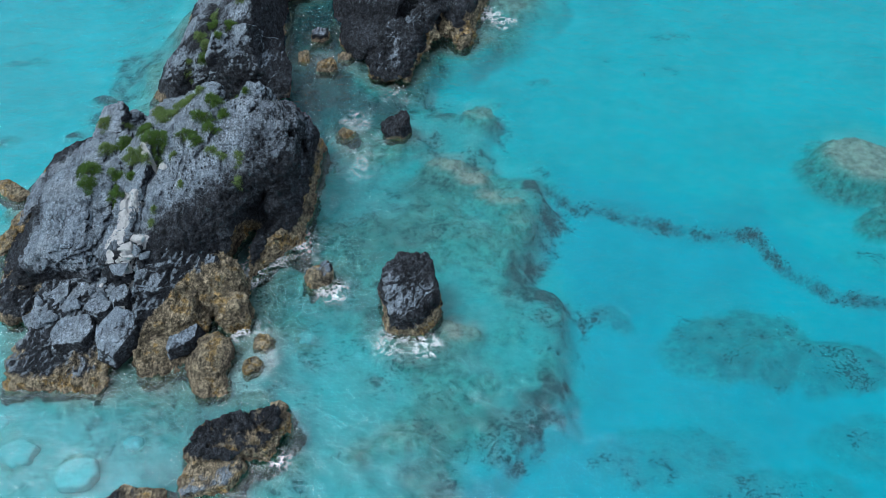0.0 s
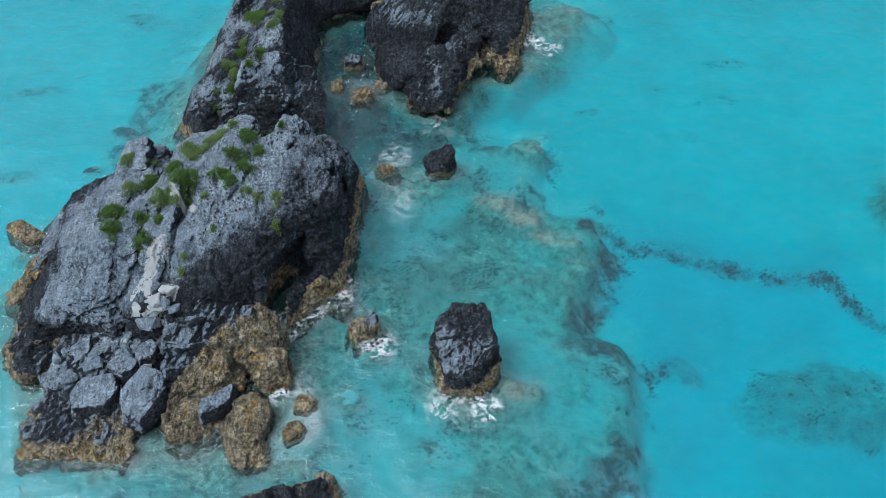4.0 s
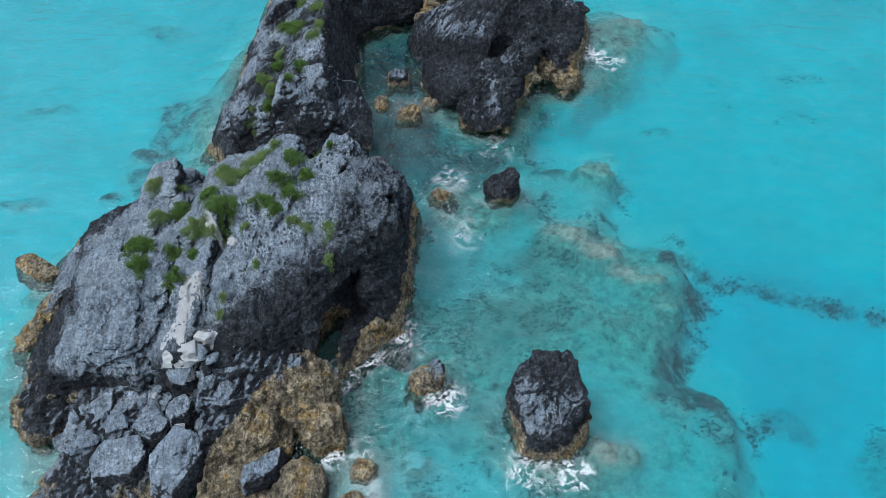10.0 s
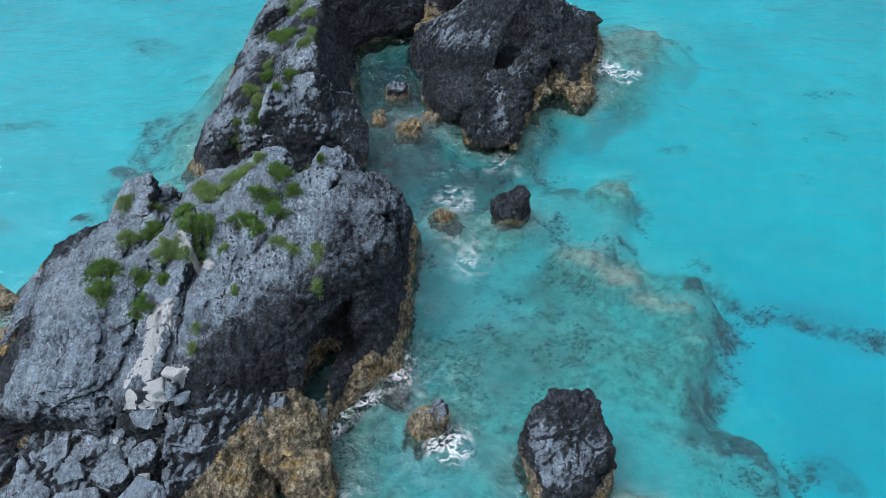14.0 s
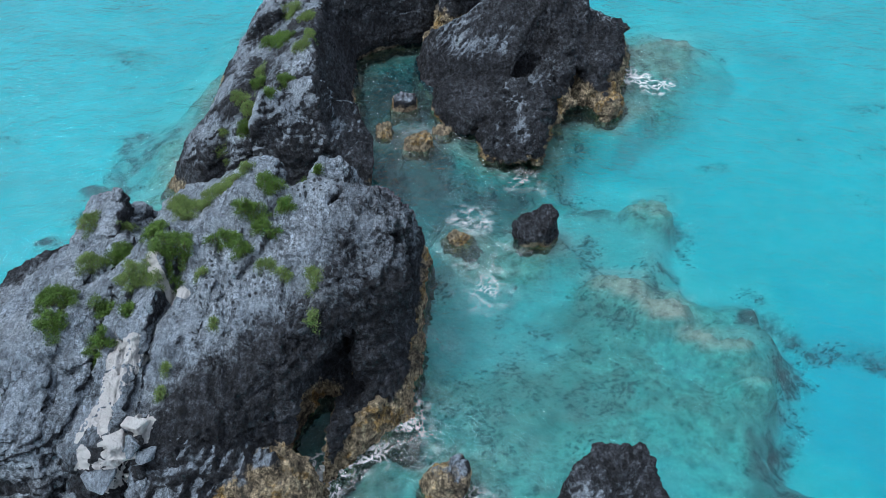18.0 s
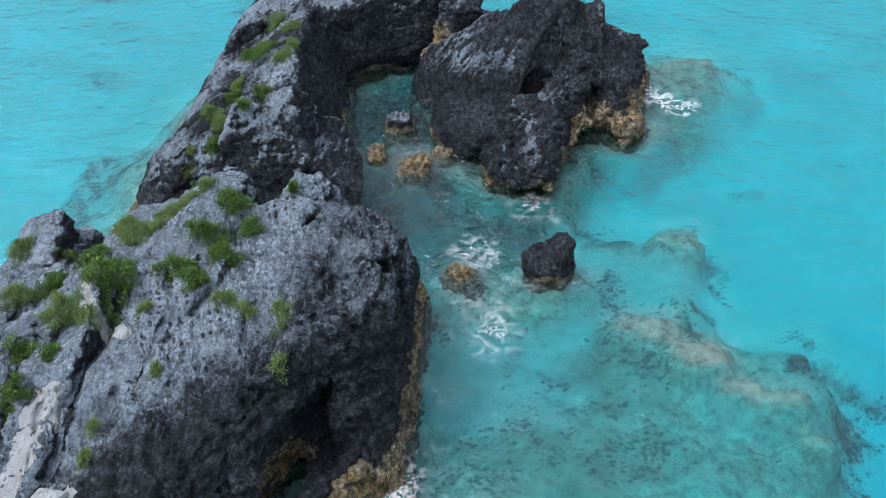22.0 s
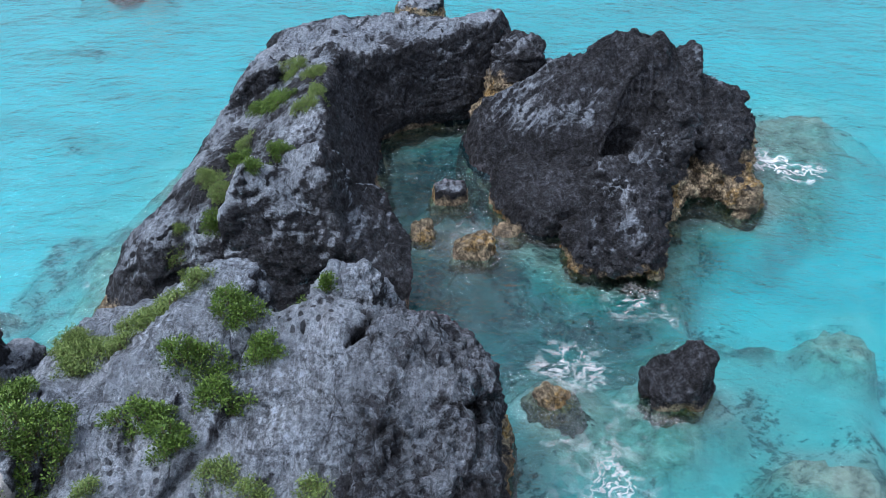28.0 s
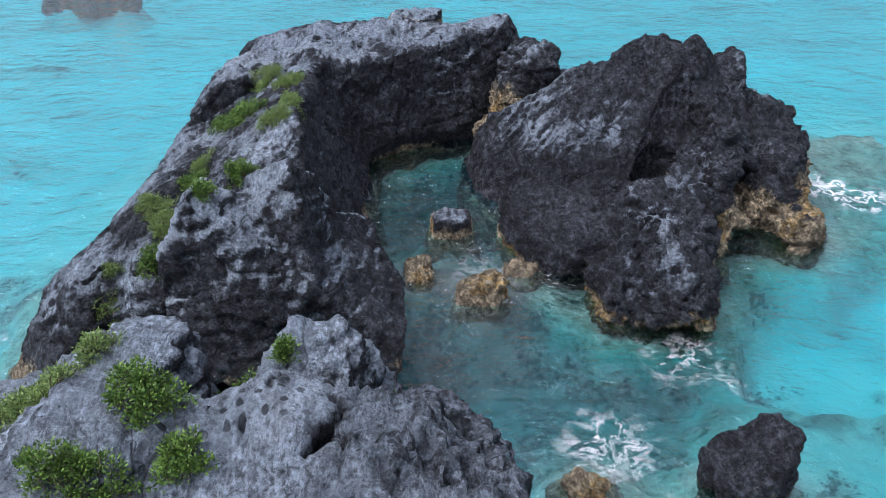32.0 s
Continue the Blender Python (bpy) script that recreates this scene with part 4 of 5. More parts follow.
boulder((-9.7, 22.9, 0), block(0.5, 0.35, 0.2, yaw=30), 76, OCHRE, -0.2, 0.7, 0.05, 0.08, 1.2)

FALLEN = [  # x, y, z of the foot, half length, half width, height, yaw, tip
    (-20.3, 26.1, 0.9, 1.4, 0.5, 0.65, 48, -0.25), (-19.2, 26.4, 1.0, 0.45, 0.4, 0.55, 10, 0.2), (-17.7, 25.6, 1.1, 0.75, 0.55, 0.65, -20, 0.1),
    (-16.7, 26.2, 1.3, 0.6, 0.5, 0.7, 35, -0.2), (-16.5, 24.2, 0.8, 1.25, 0.95, 0.85, 60, -0.4), (-18.8, 24.3, 0.7, 1.15, 0.85, 0.75, 15, -0.25),
    (-20.5, 25.4, 0.6, 0.6, 0.45, 0.5, -30, 0.2), (-21.0, 25.9, 0.6, 0.4, 0.35, 0.4, 5, 0.1), (-15.4, 26.9, 1.6, 0.4, 0.35, 0.35, 40, 0.2),
    (-15.9, 27.2, 1.6, 0.35, 0.3, 0.3, 12, 0.1), (-16.2, 26.3, 1.3, 0.3, 0.25, 0.3, 70, 0.3), (-13.2, 24.0, 0.75, 1.0, 0.4, 0.4, 38, -0.3)]
for k, (x, y, z, rx, ry, h, yaw, tip) in enumerate(FALLEN):
    me = stony(lambda p: wedge(p, (x, y, z), block(rx, ry, h, 0.5, taper=0.2, yaw=yaw, tip=tip), 130 + k, 0.10, 0.05), (x - rx - 0.9, y - rx - 0.9, z - 0.9), (x + rx + 0.9, y + rx + 0.9, z + h + 0.9), 0.055, 0.06, 130 + k, 0.08, tide=-1, facet=0.6)
    ob = new("fallen_block", me)
    me.materials.append(ROCK)
    tagged(ob, "angular grey limestone block fallen on the rock ledge", "stone block", "fallen blocks on the ledge")


# ---- sea bed and water ----
def axis(a, b, size, far=3000.0):
    core = np.arange(a, b + size / 2, size)
    grow = np.cumsum(size * 1.35 ** np.arange(1, 40))
    grow = grow[grow < far]
    return np.concatenate([a - grow[::-1], core, b + grow])


SHELF = [(-6, 46), (0.2, 44.2), (3.8, 43.6), (2.9, 41), (3.0, 38.6), (6.2, 37.9), (6.9, 35.2), (5.4, 31.6), (4.5, 29.8), (7.4, 27.8), (7.2, 26.0), (6.1, 24.0), (6.2, 21.9), (3.4, 19.4), (0.5, 18.6), (0.4, 16.5), (0, 4),
         (-34, 4), (-30, 20), (-27.5, 33), (-22.5, 40), (-21.5, 50), (-18, 60), (-12, 63), (-4, 61.5), (6, 61), (9.8, 56.6), (6.5, 52), (3, 49.5), (-1, 46.5)]
BASIN = [(6.7, 38.1), (8.3, 36.6), (10.4, 36.2), (11.8, 35.6), (14.1, 35.0), (16.0, 34.2), (19.2, 34.3), (20.2, 31.6), (22.6, 29.6), (34, 27), (60, 20), (60, -20), (0, -20), (1, 16.6), (6.5, 21), (7, 28.5), (5, 31)]
DARK_EDGE = BASIN[:10]
# reef heads: x, y, half sizes, weed cover, height of the crest (0: as deep as the bed)
PATCHES = [(26.5, 38.7, 3.6, 3.1, 0.15, 1.9), (27.5, 34.2, 2.2, 1.6, 0.4, 1.0), (16.5, 26.2, 4.6, 2.4, 0.48, 0.6), (21, 25.0, 5, 1.7, 0.45, 0.5), (16, 17.3, 5, 1.6, 0.42, 0.3), (24, 20, 5, 2, 0.4, 0.3), (6.8, 47.8, 1.0, 0.5, 0.5, 0.2), (3.4, 45.3, 1.3, 0.5, 0.4, 0.2), (7.2, 58.4, 3.0, 1.9, 0.42, 0.25),
           (-23.6, 45.8, 1.0, 0.6, 0.9, 0.4), (-22.4, 43.5, 2.6, 3.4, 0.66, 0.2), (-22.0, 49.5, 2.0, 3.0, 0.62, 0.2), (-24.8, 42.2, 0.7, 0.5, 0.9, 0.4), (-22.4, 46.6, 0.8, 0.4, 0.6, 0.2), (11.5, 19.5, 4, 1.8, 0.45, 0.3), (9.5, 28.2, 1.6, 0.9, 0.55, 0.3), 
           (13, 45.5, 1.6, 0.7, 0.3, 0.1), (15.5, 49, 1.8, 0.7, 0.35, 0.1), (18, 53.5, 3.5, 0.7, 0.3, 0.1), (11.5, 50.5, 1.0, 0.5, 0.3, 0.1), (-30, 70, 3, 1.2, 0.6, 0.2), (-25.5, 59, 2, 1, 0.5, 0.2), (-31, 50, 2, 0.6, 0.5, 0.2),
           (-18.5, 67.5, 2, 0.8, 0.5, 0.2), (-21, 55, 1.2, 0.5, 0.5, 0.2), (-29.5, 41.5, 1.4, 0.5, 0.5, 0.3), (25.5, 31.5, 2.2, 0.8, 0.4, 0.2)]
# tan rock just under the water: x, y, half sizes, height
CRESTS = [(2.4, 42.7, 1.6, 0.9, 0.8), (0.3, 37.8, 1.6, 1.0, 0.85), (1.8, 36.4, 1.5, 0.9, 0.95), (3.4, 34.8, 1.6, 0.8, 0.9), (4.8, 33.2, 1.2, 0.8, 0.7), (-1.4, 25.3, 2.6, 1.7, 0.6), (0.9, 25.0, 1.3, 1.0, 0.75), (-6.5, 28.1, 1.3, 0.8, 0.45), (-3.8, 18.4, 0.9, 0.5, 0.5), (-2.0, 19.1, 1.6, 0.8, 0.45),
          (-10.2, 21.2, 1.3, 0.6, 0.5), (-9.5, 17.8, 3.2, 1.8, 0.45), (-4.6, 39.4, 2.2, 1.5, 0.45), (-8.0, 47.8, 2.4, 1.3, 0.4), (-19.5, 22, 3.2, 1.4, 0.5), (-13, 21.9, 3.0, 1.2, 0.45), (-20.0, 47, 1.0, 2.6, 0.3), (-19.6, 43.2, 1.2, 1.6, 0.3),
          (-20.6, 18.4, 0.9, 0.8, 0.3), (-17.4, 17.6, 1.1, 0.8, 0.35), (5.0, 56.0, 3.0, 2.6, 0.75), (-25.6, 34.4, 1.6, 1.1, 0.5), (-25.5, 31.0, 1.0, 1.6, 0.4), (-7.5, 25.3, 0.6, 0.5, 0.3), (-2.8, 45.4, 2.0, 1.0, 0.3)]
COVE = [(-11.5, 42), (-12, 55), (-6, 57.5), (-6.5, 49), (-5, 46), (-2, 44.5), (-3, 42), (-7, 42), (-8, 34), (-7, 30), (-9, 30), (-9, 41)]
STONES = [(-28.0, 77.6), (-30.4, 77.6), (-10.3, 70.2), (1.3, 49.3), (2.3, 50.4), (2.4, 51.8), (-8.8, 50.6), (-9.65, 48.3), (-8.05, 47.1), (-6.8, 48.3), (-6.1, 40.3), (-2.95, 40.9), (-3.4, 46), (-6.75, 28.8), (-1.8, 26), (-9.3, 24.4), (-9.7, 22.9)]
FEET = [[(-24, 28), (-22, 22), (-17, 21.5), (-11.3, 21.5), (-10, 27), (-8, 33), (-8, 38), (-10, 40), (-20, 40), (-24.5, 35)], [(-19, 43), (-19, 54), (-16, 61), (-7, 60), (-7.5, 56), (-11, 54.5), (-11, 44)],
        [(-7.5, 52.5), (-6.3, 48.3), (-5.2, 45.6), (-2, 45.3), (-0.8, 48.6), (1.5, 49), (2.8, 53), (2, 59), (-5, 59)]]


def sea_floor(xy):
    """Height, reef cover and weed cover of the sea bed."""
    p3 = np.concatenate([xy, np.zeros((len(xy), 1))], 1)
    w = xy + 0.9 * np.stack([fbm(p3 * 0.45, 5, 90, 0.6), fbm(p3 * 0.45, 5, 91, 0.6)], 1)
    edge = polygon_distance(w, SHELF)
    shelf = step(0.8, -0.8, edge)
    basin = step(0.7, -0.7, polygon_distance(w, BASIN))
    lumps = fbm(p3 * 0.5, 5, 93, 0.6)
    z = -2.25 - 1.2 * basin + 0.9 * shelf + 0.25 * fbm(p3 * 0.08, 3, 92)
    reef = shelf * (0.34 + 0.6 * step(-0.2, 0.3, fbm(p3 * 0.22, 4, 94) + 0.4 * lumps))
    weed = shelf * (0.19 + 0.38 * step(-0.2, 0.4, fbm(p3 * 0.3, 4, 95, 0.6)))
    weed = np.maximum(weed, 0.74 * step(0.62, 0.05, line_distance(0.5 * (w + xy), DARK_EDGE)) * (0.95 + 0.25 * lumps))
    weed = np.maximum(weed, 0.86 * step(2.4, 0.2, np.abs(edge + 0.2)) * step(-0.30, 0.20, fbm(p3 * 0.7, 5, 96, 0.68)) * step(49, 44, xy[:, 1]) * step(8, 12, xy[:, 1]) * step(-7, -3, xy[:, 0]))
    for x, y, a, b, s, rise in PATCHES:
        d = np.hypot((w[:, 0] - x) / a, (w[:, 1] - y) / b)
        weed = np.maximum(weed, s * step(1.15, 0.55, d + 0.7 * lumps))
        z = z + rise * step(1.15, 0.6, d)
        reef = np.maximum(reef, step(1.1, 0.9, d) * min(rise, 1))
    for x, y, a, b, rise in CRESTS:
        d = np.hypot((w[:, 0] - x) / a, (w[:, 1] - y) / b)
        z = z + rise * step(1.1, 0.7, d)
        reef = np.maximum(reef, step(1.1, 0.7, d))
        weed = weed * (1 - 0.5 * step(1.0, 0.6, d))
    cove = step(0.8, -1.0, polygon_distance(w, COVE))
    z = z - 0.75 * cove
    weed = np.maximum(weed, 0.80 * cove)
    reef = np.maximum(reef, cove)
    for outline in FEET:
        foot = step(1.3, -0.1, polygon_distance(w, outline))
        z = z + np.maximum(-0.70 - z, 0) * foot
        reef = np.maximum(reef, foot)
        weed = np.maximum(weed, 0.42 * foot)
    for x, y in STONES:
        z = z + np.maximum(-0.42 - z, 0) * step(2.1, 0.5, np.hypot(w[:, 0] - x, w[:, 1] - y))
    z = z - 0.7 * shelf * step(-19.5, -23.5, xy[:, 0]) * step(36, 40, xy[:, 1])
    z = z + shelf * (0.40 * lumps + 0.17 * ridged(p3 * 0.9, 3, 97, 0.6))
    return np.minimum(z, -0.22), np.clip(reef, 0, 1), np.clip(weed, 0, 1)


def sheet(name, size, box, heights):
    xs, ys = axis(box[0], box[1], size), axis(box[2], box[3], size)
    g = np.stack(np.meshgrid(xs, ys, indexing="ij"), -1).reshape(-1, 2)
    i = np.arange(len(xs) * len(ys)).reshape(len(xs), len(ys))
    q = np.stack([i[:-1, :-1], i[1:, :-1], i[1:, 1:], i[:-1, 1:]], -1).reshape(-1, 4)
    z, layers = heights(g)
    return quad_mesh(name, np.concatenate([g, z[:, None]], 1), q, True, **layers)


def bed_layers(g):
    z, reef, weed = sea_floor(g)
    return z, dict(reef=reef, weed=weed)


FOAM = [(-12.35, 26.2, 1.1, 1.15), (-10.9, 28.7, 1.2, 1.15), (-5.4, 41.4, 1.9, 0.62), (-4.4, 39.4, 2.6, 0.52), (-10.5, 29.2, 1.4, 0.85), (-9.3, 29.8, 1.3, 0.7), (-0.8, 24.2, 1.1, 1.02), (-2.5, 24.2, 2.0, 0.62), (-6.1, 27.8, 1.4, 0.85), (-9.6, 25.2, 1.3, 0.75), (-3.4, 44.2, 2.4, 0.52), (3.3, 53.4, 1.3, 1.05), (4.4, 52.4, 1.6, 0.75),
        (-8.0, 31.3, 1.8, 0.6), (-7.6, 35, 2.2, 0.48), (-8.5, 47.8, 2.6, 0.45), (-19.6, 45.5, 1.2, 0.5), (-10.6, 25.0, 0.9, 1.1), (-5.5, 38, 3, 0.48), (-9.0, 23.4, 1.6, 0.55), (-7.6, 17.8, 1.0, 0.7), (-7.3, 29.4, 2.5, 0.42), (2, 58.5, 1.5, 0.5)]


def water_layers(g):
    z, _, _ = sea_floor(g)
    foam = np.zeros(len(g))
    for x, y, r, s in FOAM:
        foam = np.maximum(foam, s * step(r * 1.3, 0.2 * r, np.hypot(g[:, 0] - x, g[:, 1] - y)))
    lively = np.zeros(len(g))
    for outline in FEET:
        lively = np.maximum(lively, step(6.0, 0.5, polygon_distance(g, outline)))
    for x, y in STONES:
        lively = np.maximum(lively, step(4.0, 0.8, np.hypot(g[:, 0] - x, g[:, 1] - y)))
    return np.zeros(len(g)), dict(depth=-z, foam=foam, lively=lively * step(-19, -16, g[:, 0]))


bed = new("seabed", sheet("seabed", 0.25, (-40, 36, 2, 82), bed_layers))
bed.data.materials.append(SEABED)
tagged(bed, "pale sand with weedy reef ledges under the water", "seabed", kind="structure")
sea = new("water", sheet("water", 0.4, (-40, 36, 2, 82), water_layers))
sea.data.materials.append(WATER)
tagged(sea, "clear turquoise sea with small ripples and foam", "water", kind="structure")


# ---- shrubs on the rocks ----
def leaf_material(name, dark, light):
    m, ns, ln, bsdf = material(name)
    rnd = ns.new("ShaderNodeNewGeometry").outputs["Random Per Island"]
    pos = ns.new("ShaderNodeNewGeometry").outputs["Position"]
    mixed = maths(ns, ln, "ADD", maths(ns, ln, "MULTIPLY", rnd, 0.6), maths(ns, ln, "MULTIPLY", noise_of(ns, ln, 2.5, 3, 0.5, pos), 0.4))
    ln.new(ramp(ns, ln, mixed, [(0.15, dark), (0.75, light)]), bsdf.inputs["Base Color"])
    bsdf.inputs["Roughness"].default_value = 0.55
    bsdf.inputs["Specular IOR Level"].default_value = 0.3
    return m


def twig_material():
    m, ns, ln, bsdf = material("dry_twig")
    pos = ns.new("ShaderNodeNewGeometry").outputs["Position"]
    ln.new(ramp(ns, ln, noise_of(ns, ln, 14, 4, 0.6, pos), [(0.3, (0.06, 0.045, 0.03)), (0.7, (0.17, 0.13, 0.09))]), bsdf.inputs["Base Color"])
    bsdf.inputs["Roughness"].default_value = 0.9
    return m


LEAF_DARK = leaf_material("glossy_green_leaf", (0.024, 0.058, 0.012), (0.115, 0.195, 0.032))
LEAF_PALE = leaf_material("grey_green_leaf", (0.055, 0.10, 0.028), (0.18, 0.25, 0.07))
TWIG = twig_material()

from mathutils.bvhtree import BVHTree

TREES = []
for root in (main, arm):
    for ob in root.children:
        co = np.empty(len(ob.data.vertices) * 3, np.float32)
        ob.data.vertices.foreach_get("co", co)
        idx = np.empty(len(ob.data.loops), np.int32)
        ob.data.loops.foreach_get("vertex_index", idx)
        TREES.append(BVHTree.FromPolygons(co.reshape(-1, 3).tolist(), idx.reshape(-1, 4).tolist()))


def ground_at(x, y):
    best, up = -1.0, Vector((0, 0, 1))
    for tree in TREES:
        hit = tree.ray_cast(Vector((x, y, 12)), Vector((0, 0, -1)))
        if hit[0] is not None and hit[0].z > best:
            best, up = hit[0].z, hit[1]
    return best, up


def rubble(x, y, size, fresh, rng):
    """One angular broken block resting on the rock."""
    bm = bmesh.new()
    k = np.array((1.0, 0.5 + 0.4 * rng.random(), 0.35 + 0.3 * rng.random())) * size
    for _ in range(11):
        d = rng.uniform(-1, 1, 3)
        bm.verts.new(d / np.abs(d).max() * k)
    hullgeo = bmesh.ops.convex_hull(bm, input=bm.verts)
    bmesh.ops.delete(bm, geom=list({v for v in hullgeo["geom_interior"] if isinstance(v, bmesh.types.BMVert)}), context="VERTS")
    bmesh.ops.bevel(bm, geom=list(bm.edges), offset=0.02, segments=1, affect="EDGES")
    me = bpy.data.meshes.new("rock")
    bm.to_mesh(me)
    bm.free()
    n = len(me.vertices)
    for key, val in (("stain_shade", 0.25 * rng.random()), ("fresh", 1.0 if fresh else 0.0)):
        me.attributes.new(key, "FLOAT", "POINT").data.foreach_set("value", np.full(n, val, np.float32))
    me.materials.append(ROCK)
    ob = new("fallen_block", me)
    z, _ = ground_at(x, y)
    ob.matrix_world = pose(x, y, z + 0.22 * size, rng.uniform(-25, 25), rng.uniform(-25, 25), rng.uniform(0, 360))
    tagged(ob, "freshly broken white limestone block on the ledge" if fresh else "small angular grey limestone block on the ledge", "stone block", "fallen blocks on the ledge")


_rng = np.random.default_rng(9)
for _k in range(46):
    _t = _rng.random()
    if _k < 34:
        _x, _y = -21.3 + 6.0 * _t, 26.9 - 2.4 * _rng.random() + 0.5 * _t
    else:
        _x, _y = -16.6 + 1.3 * _t, 27.0 + 1.3 * _rng.random()
    rubble(_x, _y, 0.16 + 0.42 * _rng.random() ** 2, _k % 5 == 0 and _x > -18.5 or _k > 40, _rng)


def shrub(x, y, rx, ry, pale, seed):
    """A low wind-cut shrub: twigs from several roots and leaves in tufts, hugging the rock."""
    rng = np.random.default_rng(seed)
    z0, _ = ground_at(x, y)
    root = thing("shrub", "low pale green shrub growing on the rock" if pale else "low bright green leafy shrub growing on the rock", "shrub", "shrubs on the rocks", where=(x, y, z0))
    height = (0.16 if pale else 0.24) + 0.30 * min(rx, ry)
    tufts = int(min(300, 16 + rx * ry * 3.14 * 110))
    lobes = rng.random(4) * 6.28
    tips, feet = [], []
    for _ in range(tufts):
        a = rng.random() * 6.283
        r = math.sqrt(rng.random()) * (0.85 + 0.22 * math.sin(3 * a + lobes[0]) + 0.15 * math.sin(5 * a + lobes[1]))
        u, w = rx * r * math.cos(a), ry * r * math.sin(a)
        g, _ = ground_at(x + u, y + w)
        if abs(g - z0) > 0.9 * math.hypot(u, w) + 0.25:
            continue
        dome = max(0.15, 1 - r * r) ** 0.6
        lift = height * dome * (0.4 + 0.6 * rng.random())
        tips.append((u, w, g - z0 + lift))
        feet.append((u * 0.85, w * 0.85, g - z0 - 0.04))
    tips, feet = np.array(tips), np.array(feet)
    n, per = len(tips), 30
    side = np.array([(0.012, 0, 0), (-0.006, 0.01, 0), (-0.006, -0.01, 0)])
    stems = np.concatenate([feet[:, None] + side, tips[:, None] + side * 0.5], 1).reshape(-1, 3)
    base = np.arange(n)[:, None, None] * 6
    tri = np.array([(0, 1, 4, 3), (1, 2, 5, 4), (2, 0, 3, 5)])
    d = rng.normal(size=(n * per, 3))
    d[:, 2] = np.abs(d[:, 2]) * 0.8 + 0.2
    d /= np.linalg.norm(d, axis=1)[:, None]
    size = (0.032 + 0.028 * rng.random((n * per, 1))) * (0.8 if pale else 1.0)
    at = np.repeat(tips, per, 0) + d * (0.02 + 0.11 * rng.random((n * per, 1)))
    at[:, 2] -= 0.10 * rng.random(n * per)
    e = np.cross(d, rng.normal(size=d.shape))
    e /= np.linalg.norm(e, axis=1)[:, None]
    f = np.cross(d, e)
    leaf = np.stack([at, at + size * (0.55 * d + 0.36 * e), at + size * (1.15 * d - 0.15 * f), at + size * (0.55 * d - 0.36 * e)], 1).reshape(-1, 3)
    part("foliage", quad_mesh("foliage", leaf, np.arange(len(leaf)).reshape(-1, 4), False), LEAF_PALE if pale else LEAF_DARK, root)["kind"] = "stuff"
    part("stem", quad_mesh("stem", stems, (base + tri).reshape(-1, 4), True), TWIG, root)["kind"] = "stuff"


# x, y, half width, half length, pale foliage
SHRUBS_CREST = [(-14.7, 37.3, 0.7, 0.45, 1), (-15.9, 36.6, 0.7, 0.5, 1), (-12.73, 36.39, 0.48, 0.42, 0), (-12.17, 35.65, 0.30, 0.36, 0), (-13.30, 35.30, 0.64, 0.30, 0), (-13.91, 34.23, 0.68, 0.24, 0), (-12.75, 34.60, 0.45, 0.34, 0), (-13.36, 33.75, 0.36, 0.36, 0),
                (-15.63, 33.87, 0.75, 0.80, 0), (-16.46, 34.96, 0.40, 0.65, 0), (-18.1, 35.3, 0.45, 0.6, 0), (-14.4, 36.9, 0.60, 0.40, 1), (-15.2, 36.4, 0.50, 0.45, 1), (-15.7, 35.9, 0.35, 0.35, 1), (-12.1, 37.9, 0.42, 0.24, 0),
                (-11.35, 38.0, 0.16, 0.10, 0), (-18.5, 37.3, 0.35, 0.35, 1), (-19.67, 36.9, 0.42, 0.5, 1), (-19.0, 34.9, 0.48, 0.55, 1), (-13.8, 37.5, 0.25, 0.35, 1), (-9.9, 37.6, 0.14, 0.16, 1), (-16.3, 37.0, 0.4, 0.3, 1)]
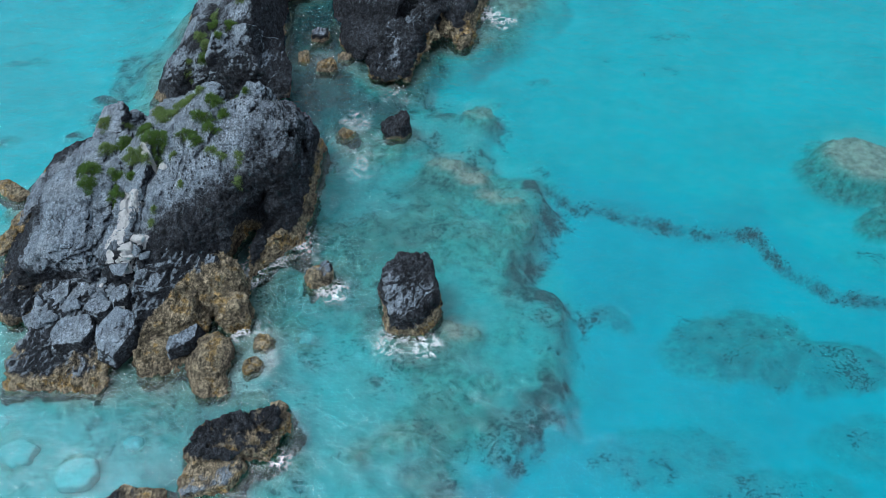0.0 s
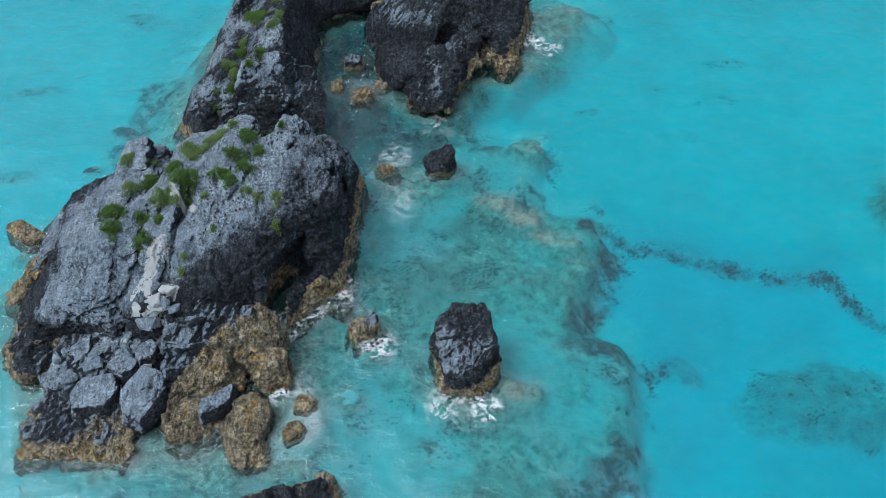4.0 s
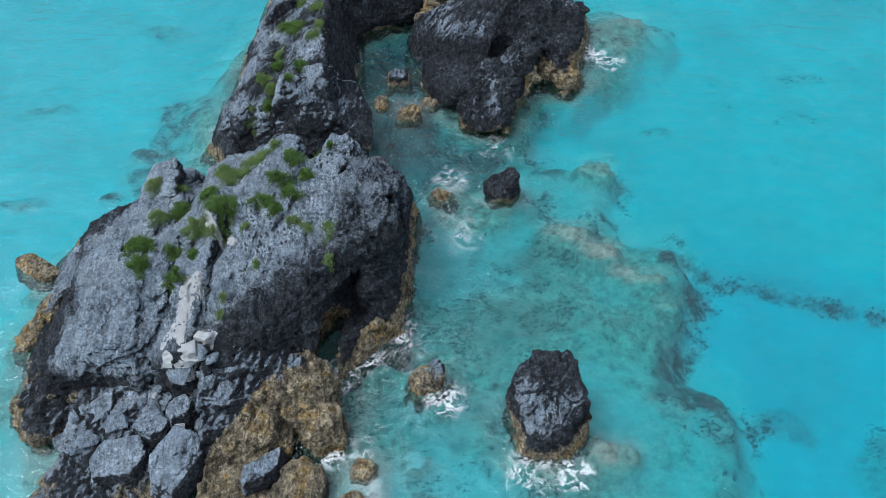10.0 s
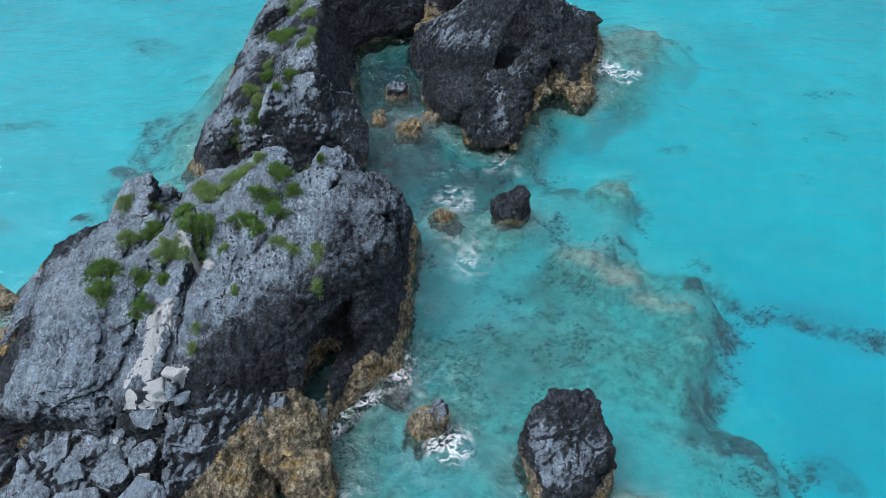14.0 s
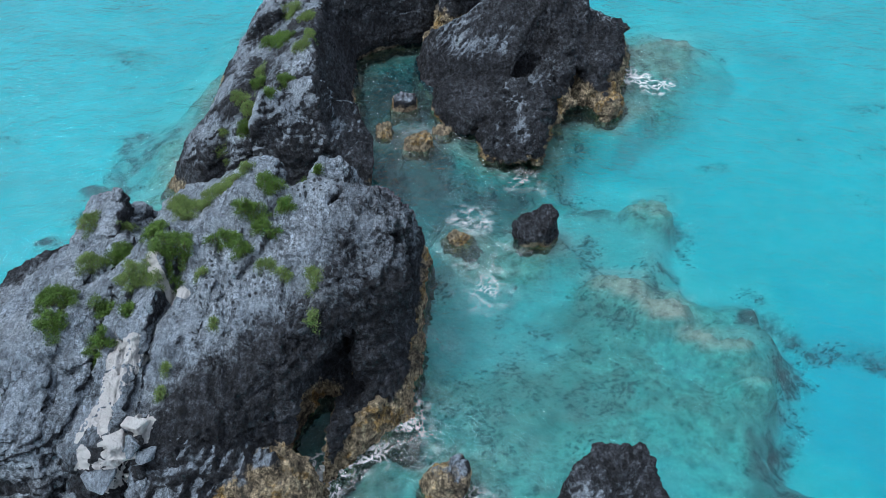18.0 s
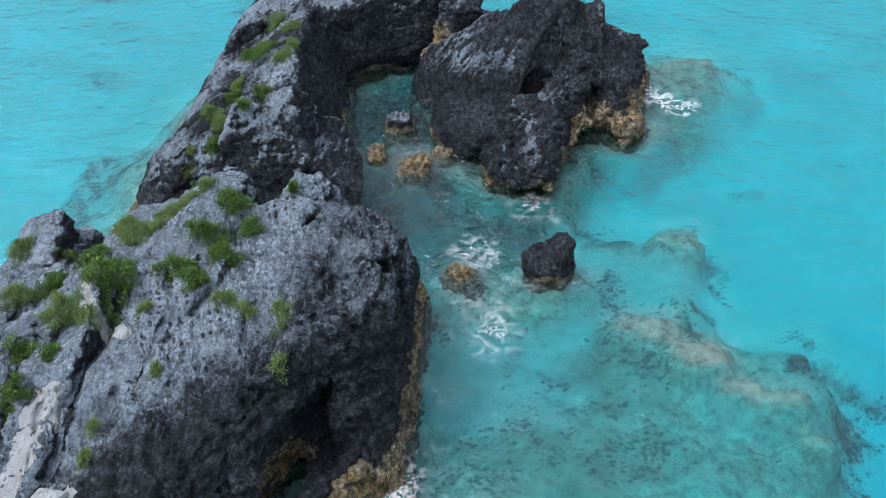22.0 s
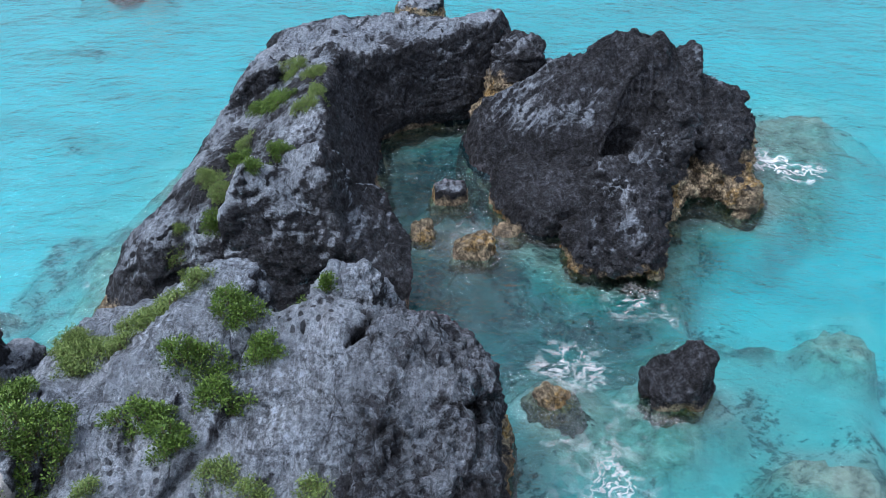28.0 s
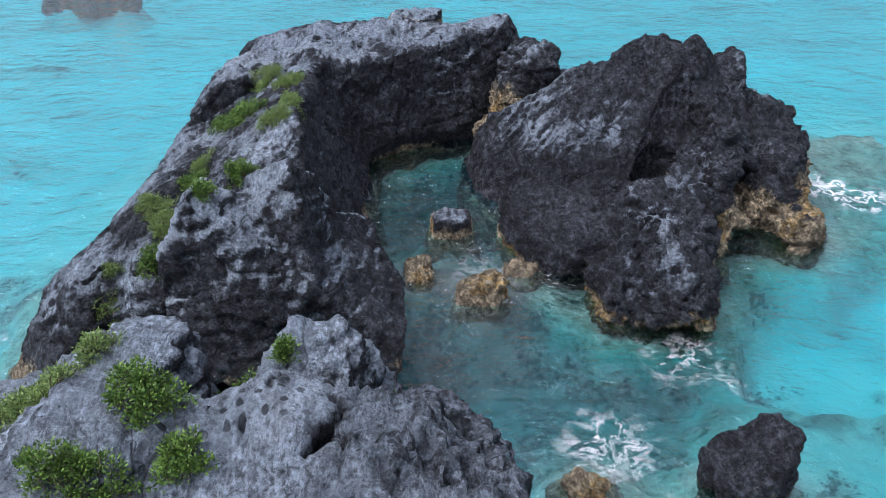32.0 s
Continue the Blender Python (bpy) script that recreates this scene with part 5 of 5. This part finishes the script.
SHRUBS_SLAB = [(-16.78, 33.03, 0.66, 0.60, 1), (-15.93, 32.78, 0.50, 0.25, 1), (-17.5, 32.05, 0.40, 0.45, 0), (-16.58, 31.65, 0.18, 0.24, 0), (-17.25, 30.7, 0.45, 0.42, 0), (-18.9, 32.2, 0.65, 0.70, 0), (-18.65, 31.0, 0.50, 0.50, 0),
               (-19.8, 33.2, 0.4, 0.4, 1), (-12.5, 33.3, 0.34, 0.28, 1), (-11.94, 33.0, 0.24, 0.22, 1), (-11.0, 32.9, 0.26, 0.40, 1), (-10.9, 31.5, 0.18, 0.32, 1), (-13.92, 31.34, 0.13, 0.22, 1), (-15.18, 29.97, 0.13, 0.2, 1),
               (-15.22, 29.26, 0.17, 0.2, 1), (-14.57, 33.07, 0.2, 0.28, 1)]
SHRUBS_RIDGE = [(-13.5, 52.1, 0.50, 0.50, 1), (-14.6, 53.9, 0.55, 0.60, 1), (-13.0, 49.6, 0.35, 0.50, 1), (-13.3, 48.6, 0.45, 0.40, 1), (-14.4, 50.1, 0.50, 0.60, 0), (-15.5, 51.9, 0.45, 0.60, 0), (-14.9, 51.0, 0.42, 0.50, 0),
                (-13.8, 46.2, 0.42, 0.32, 0), (-15.4, 48.6, 0.30, 0.45, 1), (-15.3, 47.4, 0.38, 0.50, 0), (-15.9, 46.1, 0.48, 0.50, 1), (-15.2, 44.9, 0.45, 0.60, 1), (-15.35, 44.0, 0.40, 0.35, 0), (-14.1, 44.35, 0.20, 0.28, 0),
                (-16.3, 44.0, 0.16, 0.18, 1), (-16.4, 43.5, 0.26, 0.26, 1)]
for k, spec in enumerate(SHRUBS_CREST + SHRUBS_SLAB + SHRUBS_RIDGE):
    shrub(*spec, 500 + k)


# ---- flat stones on the sea bed ----
SUNKEN = [(-17.4, 17.5, 0.95, 0.75, 12), (-20.6, 18.6, 0.8, 0.7, -20), (-22.4, 20.2, 0.7, 0.5, 30), (-15.3, 19.4, 0.5, 0.35, 5), (-26.8, 28.6, 0.8, 0.6, 15), (-7.4, 25.3, 0.5, 0.4, 0), (-11.0, 19.9, 0.9, 0.4, 18)]
for k, (x, y, rx, ry, yaw) in enumerate(SUNKEN):
    z = float(sea_floor(np.array([(x, y)]))[0][0])
    me = stony(lambda p: wedge(p, (x, y, z), block(rx, ry, 0.09, 0.5, taper=0.1, yaw=yaw, tip=0.04), 160 + k, 0.06), (x - 1.6, y - 1.6, z - 0.8), (x + 1.6, y + 1.6, z + 0.8), 0.07, 0.05, 160 + k, -1.5, tide=-9)
    ob = new("sunken_slab", me)
    me.materials.append(SEABED)
    tagged(ob, "flat pale stone slab lying under shallow water", "stone slab", "flat stones on the seabed")
